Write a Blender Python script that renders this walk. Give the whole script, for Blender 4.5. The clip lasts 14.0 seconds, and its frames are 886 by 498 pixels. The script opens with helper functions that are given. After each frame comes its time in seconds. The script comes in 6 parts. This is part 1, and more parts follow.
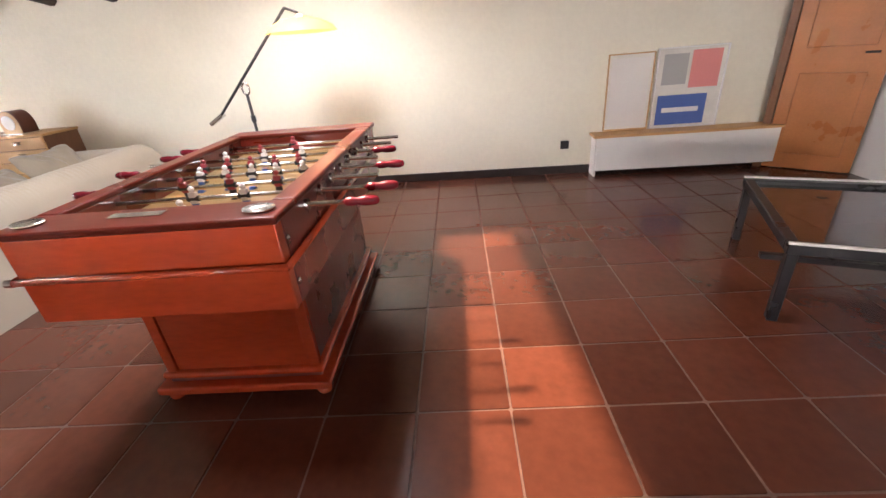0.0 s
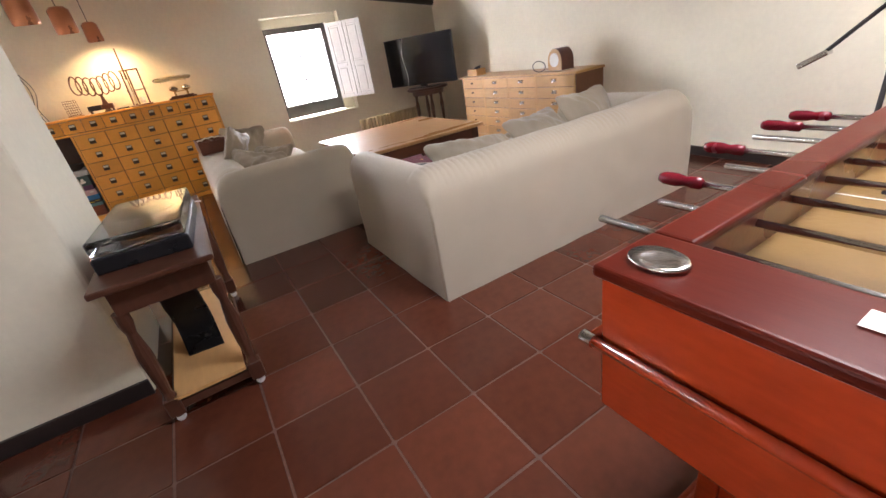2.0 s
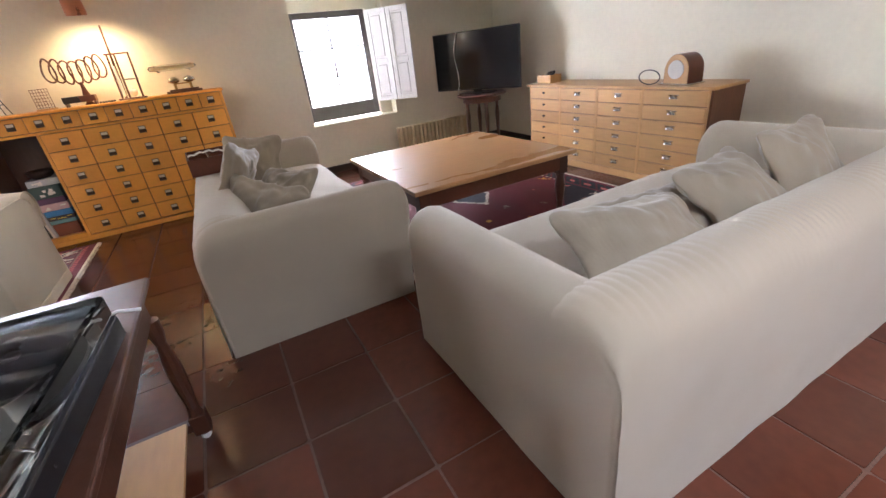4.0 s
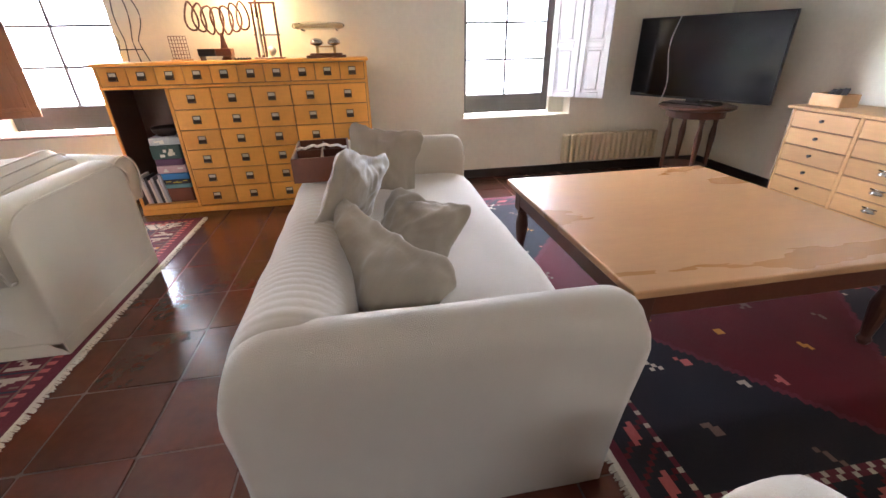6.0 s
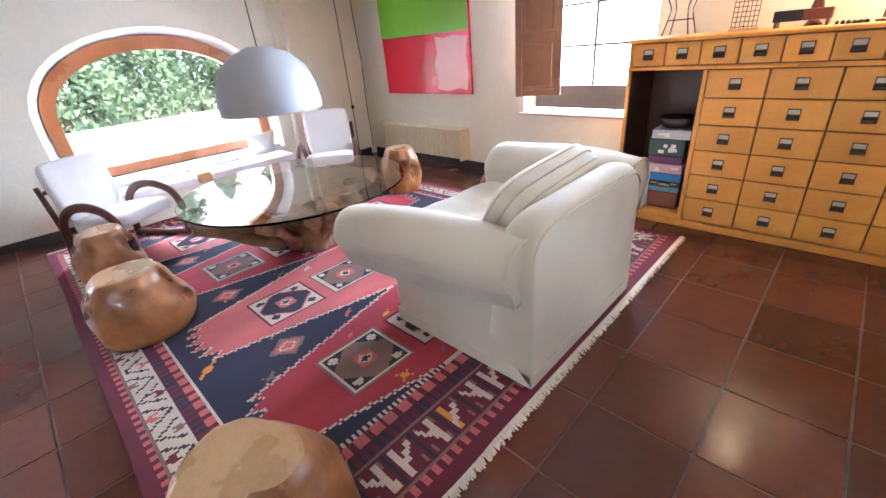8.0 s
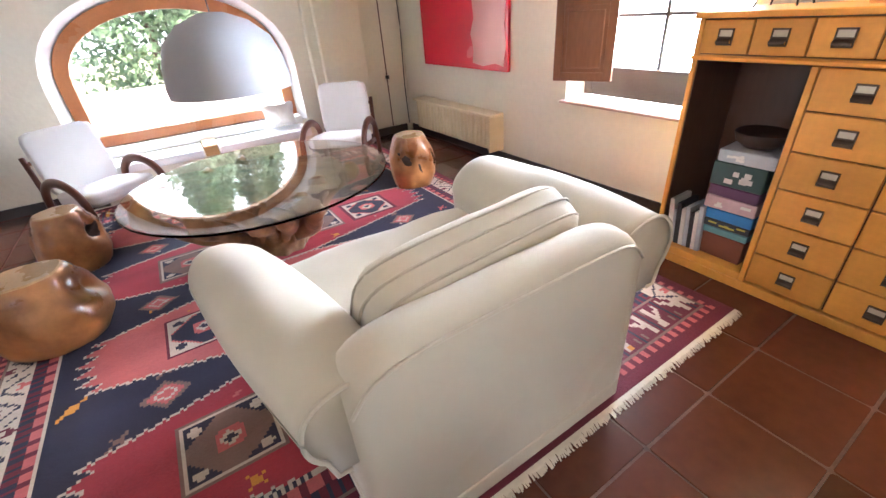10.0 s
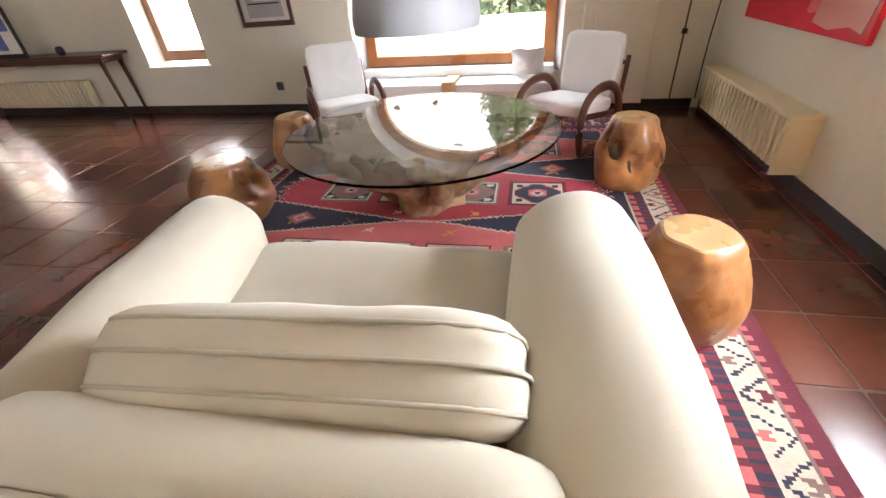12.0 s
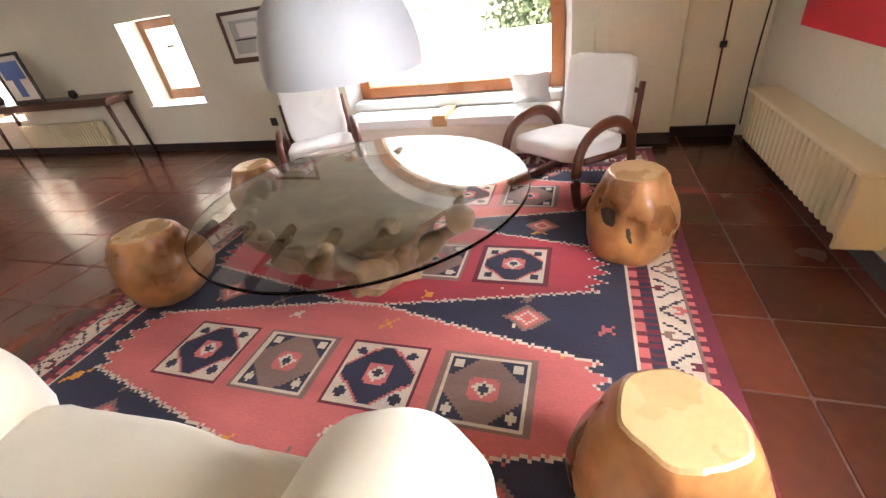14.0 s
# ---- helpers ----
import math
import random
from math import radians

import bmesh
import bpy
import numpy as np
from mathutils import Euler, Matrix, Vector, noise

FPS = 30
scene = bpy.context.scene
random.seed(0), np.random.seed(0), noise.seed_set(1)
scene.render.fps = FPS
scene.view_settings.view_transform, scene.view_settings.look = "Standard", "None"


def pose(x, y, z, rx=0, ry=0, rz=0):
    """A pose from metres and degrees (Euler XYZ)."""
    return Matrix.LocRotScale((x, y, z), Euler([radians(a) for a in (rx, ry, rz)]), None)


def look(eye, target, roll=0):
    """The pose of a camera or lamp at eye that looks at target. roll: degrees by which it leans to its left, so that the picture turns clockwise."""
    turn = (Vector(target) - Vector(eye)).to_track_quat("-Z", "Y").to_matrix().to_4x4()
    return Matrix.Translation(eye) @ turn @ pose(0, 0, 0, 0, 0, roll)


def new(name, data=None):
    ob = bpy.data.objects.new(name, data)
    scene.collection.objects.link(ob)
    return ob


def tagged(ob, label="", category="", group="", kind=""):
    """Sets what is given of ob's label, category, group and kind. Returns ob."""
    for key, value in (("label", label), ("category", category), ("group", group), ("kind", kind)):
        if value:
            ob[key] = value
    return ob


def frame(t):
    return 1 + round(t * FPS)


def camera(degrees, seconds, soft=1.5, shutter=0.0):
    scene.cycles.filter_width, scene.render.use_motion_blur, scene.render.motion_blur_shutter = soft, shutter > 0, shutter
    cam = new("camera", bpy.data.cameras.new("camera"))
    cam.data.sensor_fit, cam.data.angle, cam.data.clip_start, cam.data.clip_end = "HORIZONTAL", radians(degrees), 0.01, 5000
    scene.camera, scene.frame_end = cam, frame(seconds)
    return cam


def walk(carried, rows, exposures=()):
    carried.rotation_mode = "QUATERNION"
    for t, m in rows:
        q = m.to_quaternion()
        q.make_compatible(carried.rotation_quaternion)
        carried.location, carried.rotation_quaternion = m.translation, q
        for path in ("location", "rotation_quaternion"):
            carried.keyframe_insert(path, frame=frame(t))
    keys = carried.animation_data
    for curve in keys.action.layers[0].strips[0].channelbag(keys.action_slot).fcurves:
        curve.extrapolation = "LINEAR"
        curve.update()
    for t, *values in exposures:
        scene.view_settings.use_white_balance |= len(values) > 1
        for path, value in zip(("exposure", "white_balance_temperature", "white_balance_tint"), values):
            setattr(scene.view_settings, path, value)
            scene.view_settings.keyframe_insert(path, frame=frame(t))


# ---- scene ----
cam = camera(94.2, 14.0)
PATH = [
    (0, (0.139, 0.031, 1.305), (0.029, 1.823, 0.425), -5.0),
    (0.5, (-0.019, 0.25, 1.299), (-0.751, 1.892, 0.424), -4.1),
    (1, (-0.159, 0.4, 1.275), (-1.134, 1.883, 0.354), -4.9),
    (1.5, (-0.509, 0.479, 1.275), (-1.794, 1.661, 0.3), -6.2),
    (2, (-0.866, 0.613, 1.275), (-2.458, 1.454, 0.402), -10.0),
    (2.2, (-0.992, 0.64, 1.289), (-2.55, 1.507, 0.383), -6.8),
    (4.3, (-2.364, 0.952, 1.301), (-4.004, 1.715, 0.447), -6.5),
    (4.5, (-2.5, 0.989, 1.321), (-4.153, 1.7, 0.447), -5.6),
    (5, (-2.836, 1.033, 1.321), (-4.469, 1.891, 0.549), -4.7),
    (5.5, (-3.101, 1.11, 1.324), (-4.807, 1.873, 0.611), -3.3),
    (6, (-3.424, 1.025, 1.277), (-5.193, 1.327, 0.394), -1.2),
    (6.5, (-3.7, 0.841, 1.276), (-5.457, 0.543, 0.369), -2.5),
    (7, (-3.938, 0.617, 1.254), (-5.508, -0.231, 0.35), -0.8),
    (7.5, (-4.059, 0.428, 1.265), (-5.479, -0.666, 0.379), -1.4),
    (8, (-4.16, 0.221, 1.296), (-5.405, -1.064, 0.404), -5.4),
    (8.2, (-4.181, 0.2, 1.291), (-5.34, -1.182, 0.427), -6.6),
    (10.3, (-5.309, 0.089, 1.314), (-6.086, -1.437, 0.282), -4.4),
    (10.5, (-5.418, 0.042, 1.271), (-6.077, -1.545, 0.248), -3.7),
    (11, (-5.656, -0.082, 1.253), (-6.101, -1.755, 0.25), -4.2),
    (11.5, (-5.898, -0.137, 1.239), (-5.856, -1.806, 0.138), -5.2),
    (12, (-6.083, -0.29, 1.223), (-5.717, -1.907, 0.104), -4.8),
    (12.5, (-6.234, -0.41, 1.241), (-5.457, -1.924, 0.191), -3.7),
    (13, (-6.312, -0.519, 1.238), (-5.465, -1.952, 0.128), -2.5),
    (13.5, (-6.344, -0.784, 1.215), (-5.529, -2.209, 0.072), -3.4),
    (14, (-6.468, -1.001, 1.227), (-5.863, -2.586, 0.167), -9.0),
]
walk(cam, [(t, look(eye, target, roll)) for t, eye, target, roll in PATH],
     [(0, 1.58, 6450, 20), (0.5, 1.43, 6450, 21), (1.5, 1.36, 6500, 22), (2.0, 1.35, 6350, 19), (5.0, 1.43, 5850, 18), (6.5, 1.80, 5650, 17), (7.5, 2.04, 5280, 16), (8.2, 2.10, 5200, 17), (10.5, 1.80, 5820, 17), (11.3, 1.55, 6020, 17), (12.0, 1.45, 6220, 16), (13.4, 1.40, 6480, 17), (14.0, 1.60, 6480, 17)])

# ---- light ----
world = bpy.data.worlds.new("sky")
scene.world = world
world.use_nodes = True
wn = world.node_tree
sky = wn.nodes.new("ShaderNodeTexSky")
sky.sky_type, sky.sun_disc = "NISHITA", False
sky.sun_elevation, sky.sun_rotation = radians(57), radians(293)
sky.dust_density, sky.ozone_density = 9.0, 0.4
wn.links.new(sky.outputs[0], wn.nodes["Background"].inputs[0])
wn.nodes["Background"].inputs[1].default_value = 0.15
sun = new("sun", bpy.data.lights.new("sun", "SUN"))
sun.data.energy, sun.data.angle, sun.data.color = 5.0, radians(2.5), (1, 0.80, 0.54)
sun.matrix_world = look((0, 0, 0), (0.52, -0.22, -0.9))


def area(name, eye, target, w, h, watts, colour=(1, 1, 1)):
    a = new(name, bpy.data.lights.new(name, "AREA"))
    a.data.shape, a.data.size, a.data.size_y = "RECTANGLE", w, h
    a.data.energy, a.data.color = watts, colour
    a.matrix_world = look(eye, target)
    return a


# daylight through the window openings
area("daylight_window_1", (-8.12, 2.5, 1.28), (-6, 2.5, 1.28), 1.2, 1.45, 105, (0.90, 0.96, 1))
area("daylight_window_2", (-8.12, -1.52, 1.28), (-6, -1.52, 1.28), 1.2, 1.45, 110, (0.90, 0.96, 1))
area("daylight_arch", (-5.4, -5.7, 2.15), (-5.3, -3.9, 0.2), 2.4, 0.7, 90, (0.94, 0.98, 1))
area("daylight_arch_sky", (-5.4, -6.6, 3.1), (-5.0, -3.4, 0.3), 2.8, 1.3, 70, (0.94, 0.98, 1))
area("daylight_roof_light", (-1.13, 2.2, 2.62), (-1.13, 2.2, 0), 0.5, 1.8, 38, (0.92, 0.97, 1))
area("daylight_small_window_1", (-2.17, -5.25, 1.1), (-2.1, -3, 0.8), 0.5, 0.8, 20, (1, 0.98, 0.95))
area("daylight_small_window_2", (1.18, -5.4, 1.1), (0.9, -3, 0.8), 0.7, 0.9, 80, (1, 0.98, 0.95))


# ---- materials ----
def material(name, colour, rough=0.6, metal=0.0, var=0.15, scale=6.0, bump=0.1, bscale=60.0, spec=0.5, dark=None, stretch=(1, 1, 1), rand=0.0, coat=0.0, sheen=0.0, island=False):
    """A surface with two scales of variation in its colour, uneven gloss and fine relief."""
    m = bpy.data.materials.new(name)
    m.use_nodes = True
    t, b = m.node_tree, m.node_tree.nodes["Principled BSDF"]
    L = t.links.new
    tc = t.nodes.new("ShaderNodeTexCoord")
    mp = t.nodes.new("ShaderNodeMapping")
    mp.inputs["Scale"].default_value = stretch
    L(tc.outputs["Object"], mp.inputs["Vector"])
    n1, n2 = t.nodes.new("ShaderNodeTexNoise"), t.nodes.new("ShaderNodeTexNoise")
    for n, s in ((n1, scale), (n2, bscale)):
        n.inputs["Scale"].default_value, n.inputs["Detail"].default_value = s, 5
        L(mp.outputs[0], n.inputs["Vector"])
    oi = t.nodes.new("ShaderNodeObjectInfo")
    mix = t.nodes.new("ShaderNodeMix")
    mix.data_type = "RGBA"
    mix.inputs["A"].default_value = (*(dark or [c * (1 - var) for c in colour]), 1)
    mix.inputs["B"].default_value = (*[min(1, c * (1 + var * 0.6)) for c in colour], 1)
    ramp = t.nodes.new("ShaderNodeMapRange")
    ramp.inputs["From Min"].default_value, ramp.inputs["From Max"].default_value = 0.3, 0.7
    ad = t.nodes.new("ShaderNodeMath")
    ad.operation = "MULTIPLY_ADD"
    L(n2.outputs["Fac"], ad.inputs[0])
    ad.inputs[1].default_value = 0.35
    sub = t.nodes.new("ShaderNodeMath")
    sub.operation = "MULTIPLY_ADD"
    L(n1.outputs["Fac"], sub.inputs[0])
    sub.inputs[1].default_value, sub.inputs[2].default_value = 0.75, -0.02
    L(sub.outputs[0], ad.inputs[2])
    L(ad.outputs[0], ramp.inputs["Value"])
    L(ramp.outputs[0], mix.inputs["Factor"])
    out = mix.outputs["Result"]
    if rand:
        hv = t.nodes.new("ShaderNodeHueSaturation")
        mr = t.nodes.new("ShaderNodeMapRange")
        mr.inputs["To Min"].default_value, mr.inputs["To Max"].default_value = 1 - rand, 1 + rand
        geo = t.nodes.new("ShaderNodeNewGeometry")
        L(geo.outputs["Random Per Island"] if island else oi.outputs["Random"], mr.inputs["Value"])
        L(mr.outputs[0], hv.inputs["Value"])
        L(out, hv.inputs["Color"])
        out = hv.outputs[0]
    L(out, b.inputs["Base Color"])
    rr = t.nodes.new("ShaderNodeMapRange")
    rr.inputs["To Min"].default_value, rr.inputs["To Max"].default_value = max(0.02, rough - 0.12), min(1, rough + 0.12)
    L(n1.outputs["Fac"], rr.inputs["Value"])
    L(rr.outputs[0], b.inputs["Roughness"])
    b.inputs["Metallic"].default_value = metal
    b.inputs["Specular IOR Level"].default_value = spec
    b.inputs["Coat Weight"].default_value = coat
    b.inputs["Coat Roughness"].default_value = 0.08
    b.inputs["Sheen Weight"].default_value = sheen
    if bump:
        bp = t.nodes.new("ShaderNodeBump")
        bp.inputs["Strength"].default_value, bp.inputs["Distance"].default_value = bump, 0.01
        L(n2.outputs["Fac"], bp.inputs["Height"])
        L(bp.outputs[0], b.inputs["Normal"])
    return m


PLASTER = material("cream_plaster", (0.80, 0.75, 0.61), 0.85, var=0.08, scale=1.2, bump=0.25, bscale=25)
CEILING = material("ceiling_plaster", (0.78, 0.73, 0.62), 0.9, var=0.08, scale=2, bump=0.3, bscale=20)
BEAM = material("dark_beam_wood", (0.055, 0.028, 0.018), 0.6, var=0.5, scale=3, bump=0.6, bscale=14, stretch=(1, 0.15, 1))
SKIRT = material("dark_skirting", (0.03, 0.022, 0.02), 0.35, var=0.3, scale=8)
GROUT = material("tile_grout", (0.115, 0.058, 0.04), 0.8, var=0.6, scale=3.5, bump=0.4)
TILE = material("terracotta_tile", (0.098, 0.027, 0.0145), 0.22, var=0.32, scale=1.9, bump=0.06, bscale=22, rand=0.26, spec=0.6)
TILE_REST = material("terracotta_tile_joined", (0.098, 0.027, 0.0145), 0.22, var=0.32, scale=1.9, bump=0.06, bscale=22, rand=0.26, spec=0.6, island=True)
LINEN = material("greige_linen", (0.43, 0.37, 0.285), 0.9, var=0.06, scale=4, bump=0.3, bscale=400, sheen=0.3)
COTTON = material("cream_cotton", (0.53, 0.475, 0.36), 0.9, var=0.07, scale=4, bump=0.14, bscale=700, sheen=0.3)
WHITECLOTH = material("white_cotton", (0.86, 0.85, 0.83), 0.9, var=0.04, scale=4, bump=0.25, bscale=350, sheen=0.3)
PILLOW = material("taupe_pillow_cotton", (0.31, 0.26, 0.195), 0.85, var=0.10, scale=9, bump=1.0, bscale=11, stretch=(1, 0.35, 1), sheen=0.4)
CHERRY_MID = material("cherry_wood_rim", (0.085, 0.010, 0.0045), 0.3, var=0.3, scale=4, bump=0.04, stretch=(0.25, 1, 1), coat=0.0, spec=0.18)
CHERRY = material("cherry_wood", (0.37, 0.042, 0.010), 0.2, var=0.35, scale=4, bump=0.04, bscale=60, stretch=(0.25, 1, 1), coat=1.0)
# same cherry darkened: shade of the sides and insides is in this colour
CHERRY_SHADED = material("cherry_wood_shaded", (0.14, 0.013, 0.007), 0.28, var=0.35, scale=4, bump=0.04, stretch=(0.25, 1, 1), coat=0.6)
HONEY = material("honey_pine", (0.76, 0.34, 0.05), 0.42, var=0.18, scale=3, bump=0.06, bscale=40, stretch=(1, 0.2, 1), rand=0.14)
PINE = material("pale_pine", (0.58, 0.33, 0.13), 0.45, var=0.2, scale=3, bump=0.06, bscale=40, stretch=(0.2, 1, 1), rand=0.1)
# much darker than the pale pine of the chest's front
PINE_DARK = material("darker_pine", (0.20, 0.09, 0.045), 0.5, var=0.3, scale=3, bump=0.06, stretch=(1, 1, 0.2))
TABLETOP = material("worn_pine_tabletop", (0.46, 0.25, 0.11), 0.3, var=0.14, scale=2.2, bump=0.05, bscale=30, stretch=(1, 0.25, 1))
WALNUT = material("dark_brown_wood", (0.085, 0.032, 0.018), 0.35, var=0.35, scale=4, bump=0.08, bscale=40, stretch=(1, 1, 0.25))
TEAK = material("reddish_teak", (0.115, 0.034, 0.017), 0.32, var=0.3, scale=4, bump=0.05, bscale=50)
ROOT = material("polished_root_wood", (0.44, 0.20, 0.065), 0.3, var=0.35, scale=4.5, bump=0.35, bscale=13, dark=(0.11, 0.035, 0.013), coat=0.4)
STOOLTOP = material("polished_stool_top", (0.45, 0.28, 0.13), 0.28, var=0.2, scale=5, bump=0.05, coat=0.08)
FRAME = material("grey_window_frame", (0.12, 0.105, 0.095), 0.5, var=0.2)
SHUTTER_W = material("white_shutter_paint", (0.78, 0.76, 0.76), 0.5, var=0.04)
SHUTTER_B = material("brown_shutter_wood", (0.22, 0.10, 0.05), 0.4, var=0.3, scale=4, stretch=(1, 1, 0.2))
RADIATOR = material("cream_radiator_paint", (0.68, 0.57, 0.36), 0.4, var=0.04, bump=0.02)
WHITE = material("white_paint", (0.8, 0.79, 0.76), 0.45, var=0.04, bump=0.03)
BLACK = material("black_plastic", (0.012, 0.012, 0.014), 0.3, var=0.2, bump=0.02)
SCREEN = material("glossy_screen", (0.01, 0.011, 0.014), 0.12, var=0.1, bump=0.0)
STEEL = material("polished_steel", (0.62, 0.6, 0.57), 0.22, metal=1, var=0.05, bump=0.0)
BRASS = material("aged_brass", (0.42, 0.30, 0.14), 0.35, metal=1, var=0.2)
IRON = material("dark_iron", (0.05, 0.045, 0.045), 0.45, metal=0.7, var=0.2)
GRIP = material("dark_red_grip", (0.13, 0.005, 0.012), 0.25, var=0.1, bump=0.02)
FIELD = material("yellow_playfield", (0.22, 0.125, 0.04), 0.35, var=0.1)
BAIZE = material("green_baize", (0.04, 0.24, 0.13), 0.95, var=0.08, bump=0.2, bscale=500)
CERAMIC = material("white_lamp_dome", (0.44, 0.455, 0.48), 0.5, var=0.04, bump=0.02)
COPPER = material("copper_lamp", (0.42, 0.16, 0.07), 0.3, metal=0.6, var=0.1)
PAPER = material("paper", (0.7, 0.67, 0.6), 0.8, var=0.1)


def glow(name, colour, strength):
    m = bpy.data.materials.new(name)
    m.use_nodes = True
    b = m.node_tree.nodes["Principled BSDF"]
    b.inputs["Base Color"].default_value = (*colour, 1)
    b.inputs["Emission Color"].default_value = (*colour, 1)
    b.inputs["Emission Strength"].default_value = strength
    return m


def glass(name, colour=(1, 1, 1), rough=0.0, ior=1.45):
    m = bpy.data.materials.new(name)
    m.use_nodes = True
    b = m.node_tree.nodes["Principled BSDF"]
    b.inputs["Base Color"].default_value = (*colour, 1)
    b.inputs["Transmission Weight"].default_value = 1
    b.inputs["Roughness"].default_value, b.inputs["IOR"].default_value = rough, ior
    return m


GLASS = glass("clear_glass")
TABLEGLASS = glass("green_tinted_glass", (0.93, 0.98, 0.95), ior=1.5)
BULB = glow("warm_bulb", (1, 0.72, 0.36), 25)
SHADE = glow("lit_amber_glass", (0.80, 0.48, 0.12), 0.6)


PENDANT = 24.0


# ---- building ----
def thing(name, m, label, category, group=""):
    ob = new(name)
    ob.empty_display_size = 0.1
    ob.matrix_basis = m
    return tagged(ob, label, category, group)


def mesh_of(name, bm, mat, smooth=False):
    me = bpy.data.meshes.new(name)
    bmesh.ops.recalc_face_normals(bm, faces=bm.faces)
    if smooth:
        for f in bm.faces:
            f.smooth = True
    bm.to_mesh(me)
    bm.free()
    me.materials.append(mat)
    return me


def part(name, bm, mat, parent=None, label="", smooth=False, m=None):
    ob = new(name, bm if isinstance(bm, bpy.types.Mesh) else mesh_of(name, bm, mat, smooth))
    ob.parent = parent
    if m is not None:
        ob.matrix_basis = m
    return tagged(ob, label)


def solid(name, bm, mat, label, category, m=None, smooth=False, group=""):
    """A thing that is one mesh."""
    return tagged(part(name, bm, mat, None, label, smooth, m), category=category, group=group)


def structure(name, bm, mat, smooth=False, parent=None):
    return tagged(part(name, bm, mat, parent, "", smooth), kind="structure")


def box(bm, x0, x1, y0, y1, z0, z1, bev=0.0, seg=2, m=None):
    r = bmesh.ops.create_cube(bm, size=1)
    vs = r["verts"]
    for v in vs:
        v.co = Vector((x0 + (v.co.x + 0.5) * (x1 - x0), y0 + (v.co.y + 0.5) * (y1 - y0), z0 + (v.co.z + 0.5) * (z1 - z0)))
    if bev:
        es = list({e for v in vs for e in v.link_edges})
        r = bmesh.ops.bevel(bm, geom=es, offset=bev, segments=seg, profile=0.5, affect="EDGES")
        vs = list({v for f in r["faces"] for v in f.verts} | {v for v in vs if v.is_valid})
    if m is not None:
        bmesh.ops.transform(bm, matrix=m, verts=vs)
    return bm


def B(*a, **k):
    return box(bmesh.new(), *a, **k)


def rod(bm, p0, p1, r0, r1=None, seg=12):
    p0, p1 = Vector(p0), Vector(p1)
    d = p1 - p0
    m = Matrix.Translation((p0 + p1) / 2) @ d.to_track_quat("Z", "Y").to_matrix().to_4x4()
    bmesh.ops.create_cone(bm, cap_ends=True, segments=seg, radius1=r0, radius2=r0 if r1 is None else r1, depth=d.length, matrix=m)
    return bm


def lathe(bm, profile, seg=24, m=None, close=True, wob=0.0):
    """Turns a profile of (radius, height) round z."""
    rings = []
    for i, (r, z) in enumerate(profile):
        ring = []
        for k in range(seg):
            a = 2 * math.pi * k / seg
            q = r * (1 + wob * noise.noise(Vector((math.cos(a) * 1.3, math.sin(a) * 1.3, z * 6))))
            v = Vector((q * math.cos(a), q * math.sin(a), z))
            ring.append(bm.verts.new(m @ v if m is not None else v))
        rings.append(ring)
    for a, b in zip(rings, rings[1:]):
        for k in range(seg):
            bm.faces.new((a[k], a[(k + 1) % seg], b[(k + 1) % seg], b[k]))
    if close:
        bm.faces.new(rings[0][::-1])
        bm.faces.new(rings[-1])
    return bm


def tube(bm, pts, r, seg=8, closed=False, flat=1.0):
    """A bar along points; flat squeezes it in its own second direction."""
    pts = [Vector(p) for p in pts]
    n = len(pts)
    rings = []
    up = Vector((0, 0, 1))
    for i, p in enumerate(pts):
        a = pts[(i - 1) % n] if closed or i else p
        b = pts[(i + 1) % n] if closed or i < n - 1 else p
        d = (b - a).normalized()
        s = d.cross(up)
        s = s.normalized() if s.length > 1e-3 else Vector((1, 0, 0))
        u = s.cross(d).normalized()
        rr = r[i] if isinstance(r, (list, tuple)) else r
        rings.append([bm.verts.new(p + s * math.cos(2 * math.pi * k / seg) * rr * flat + u * math.sin(2 * math.pi * k / seg) * rr) for k in range(seg)])
    for i in range(n if closed else n - 1):
        a, b = rings[i], rings[(i + 1) % n]
        for k in range(seg):
            bm.faces.new((a[k], a[(k + 1) % seg], b[(k + 1) % seg], b[k]))
    if not closed:
        bm.faces.new(rings[0][::-1])
        bm.faces.new(rings[-1])
    return bm


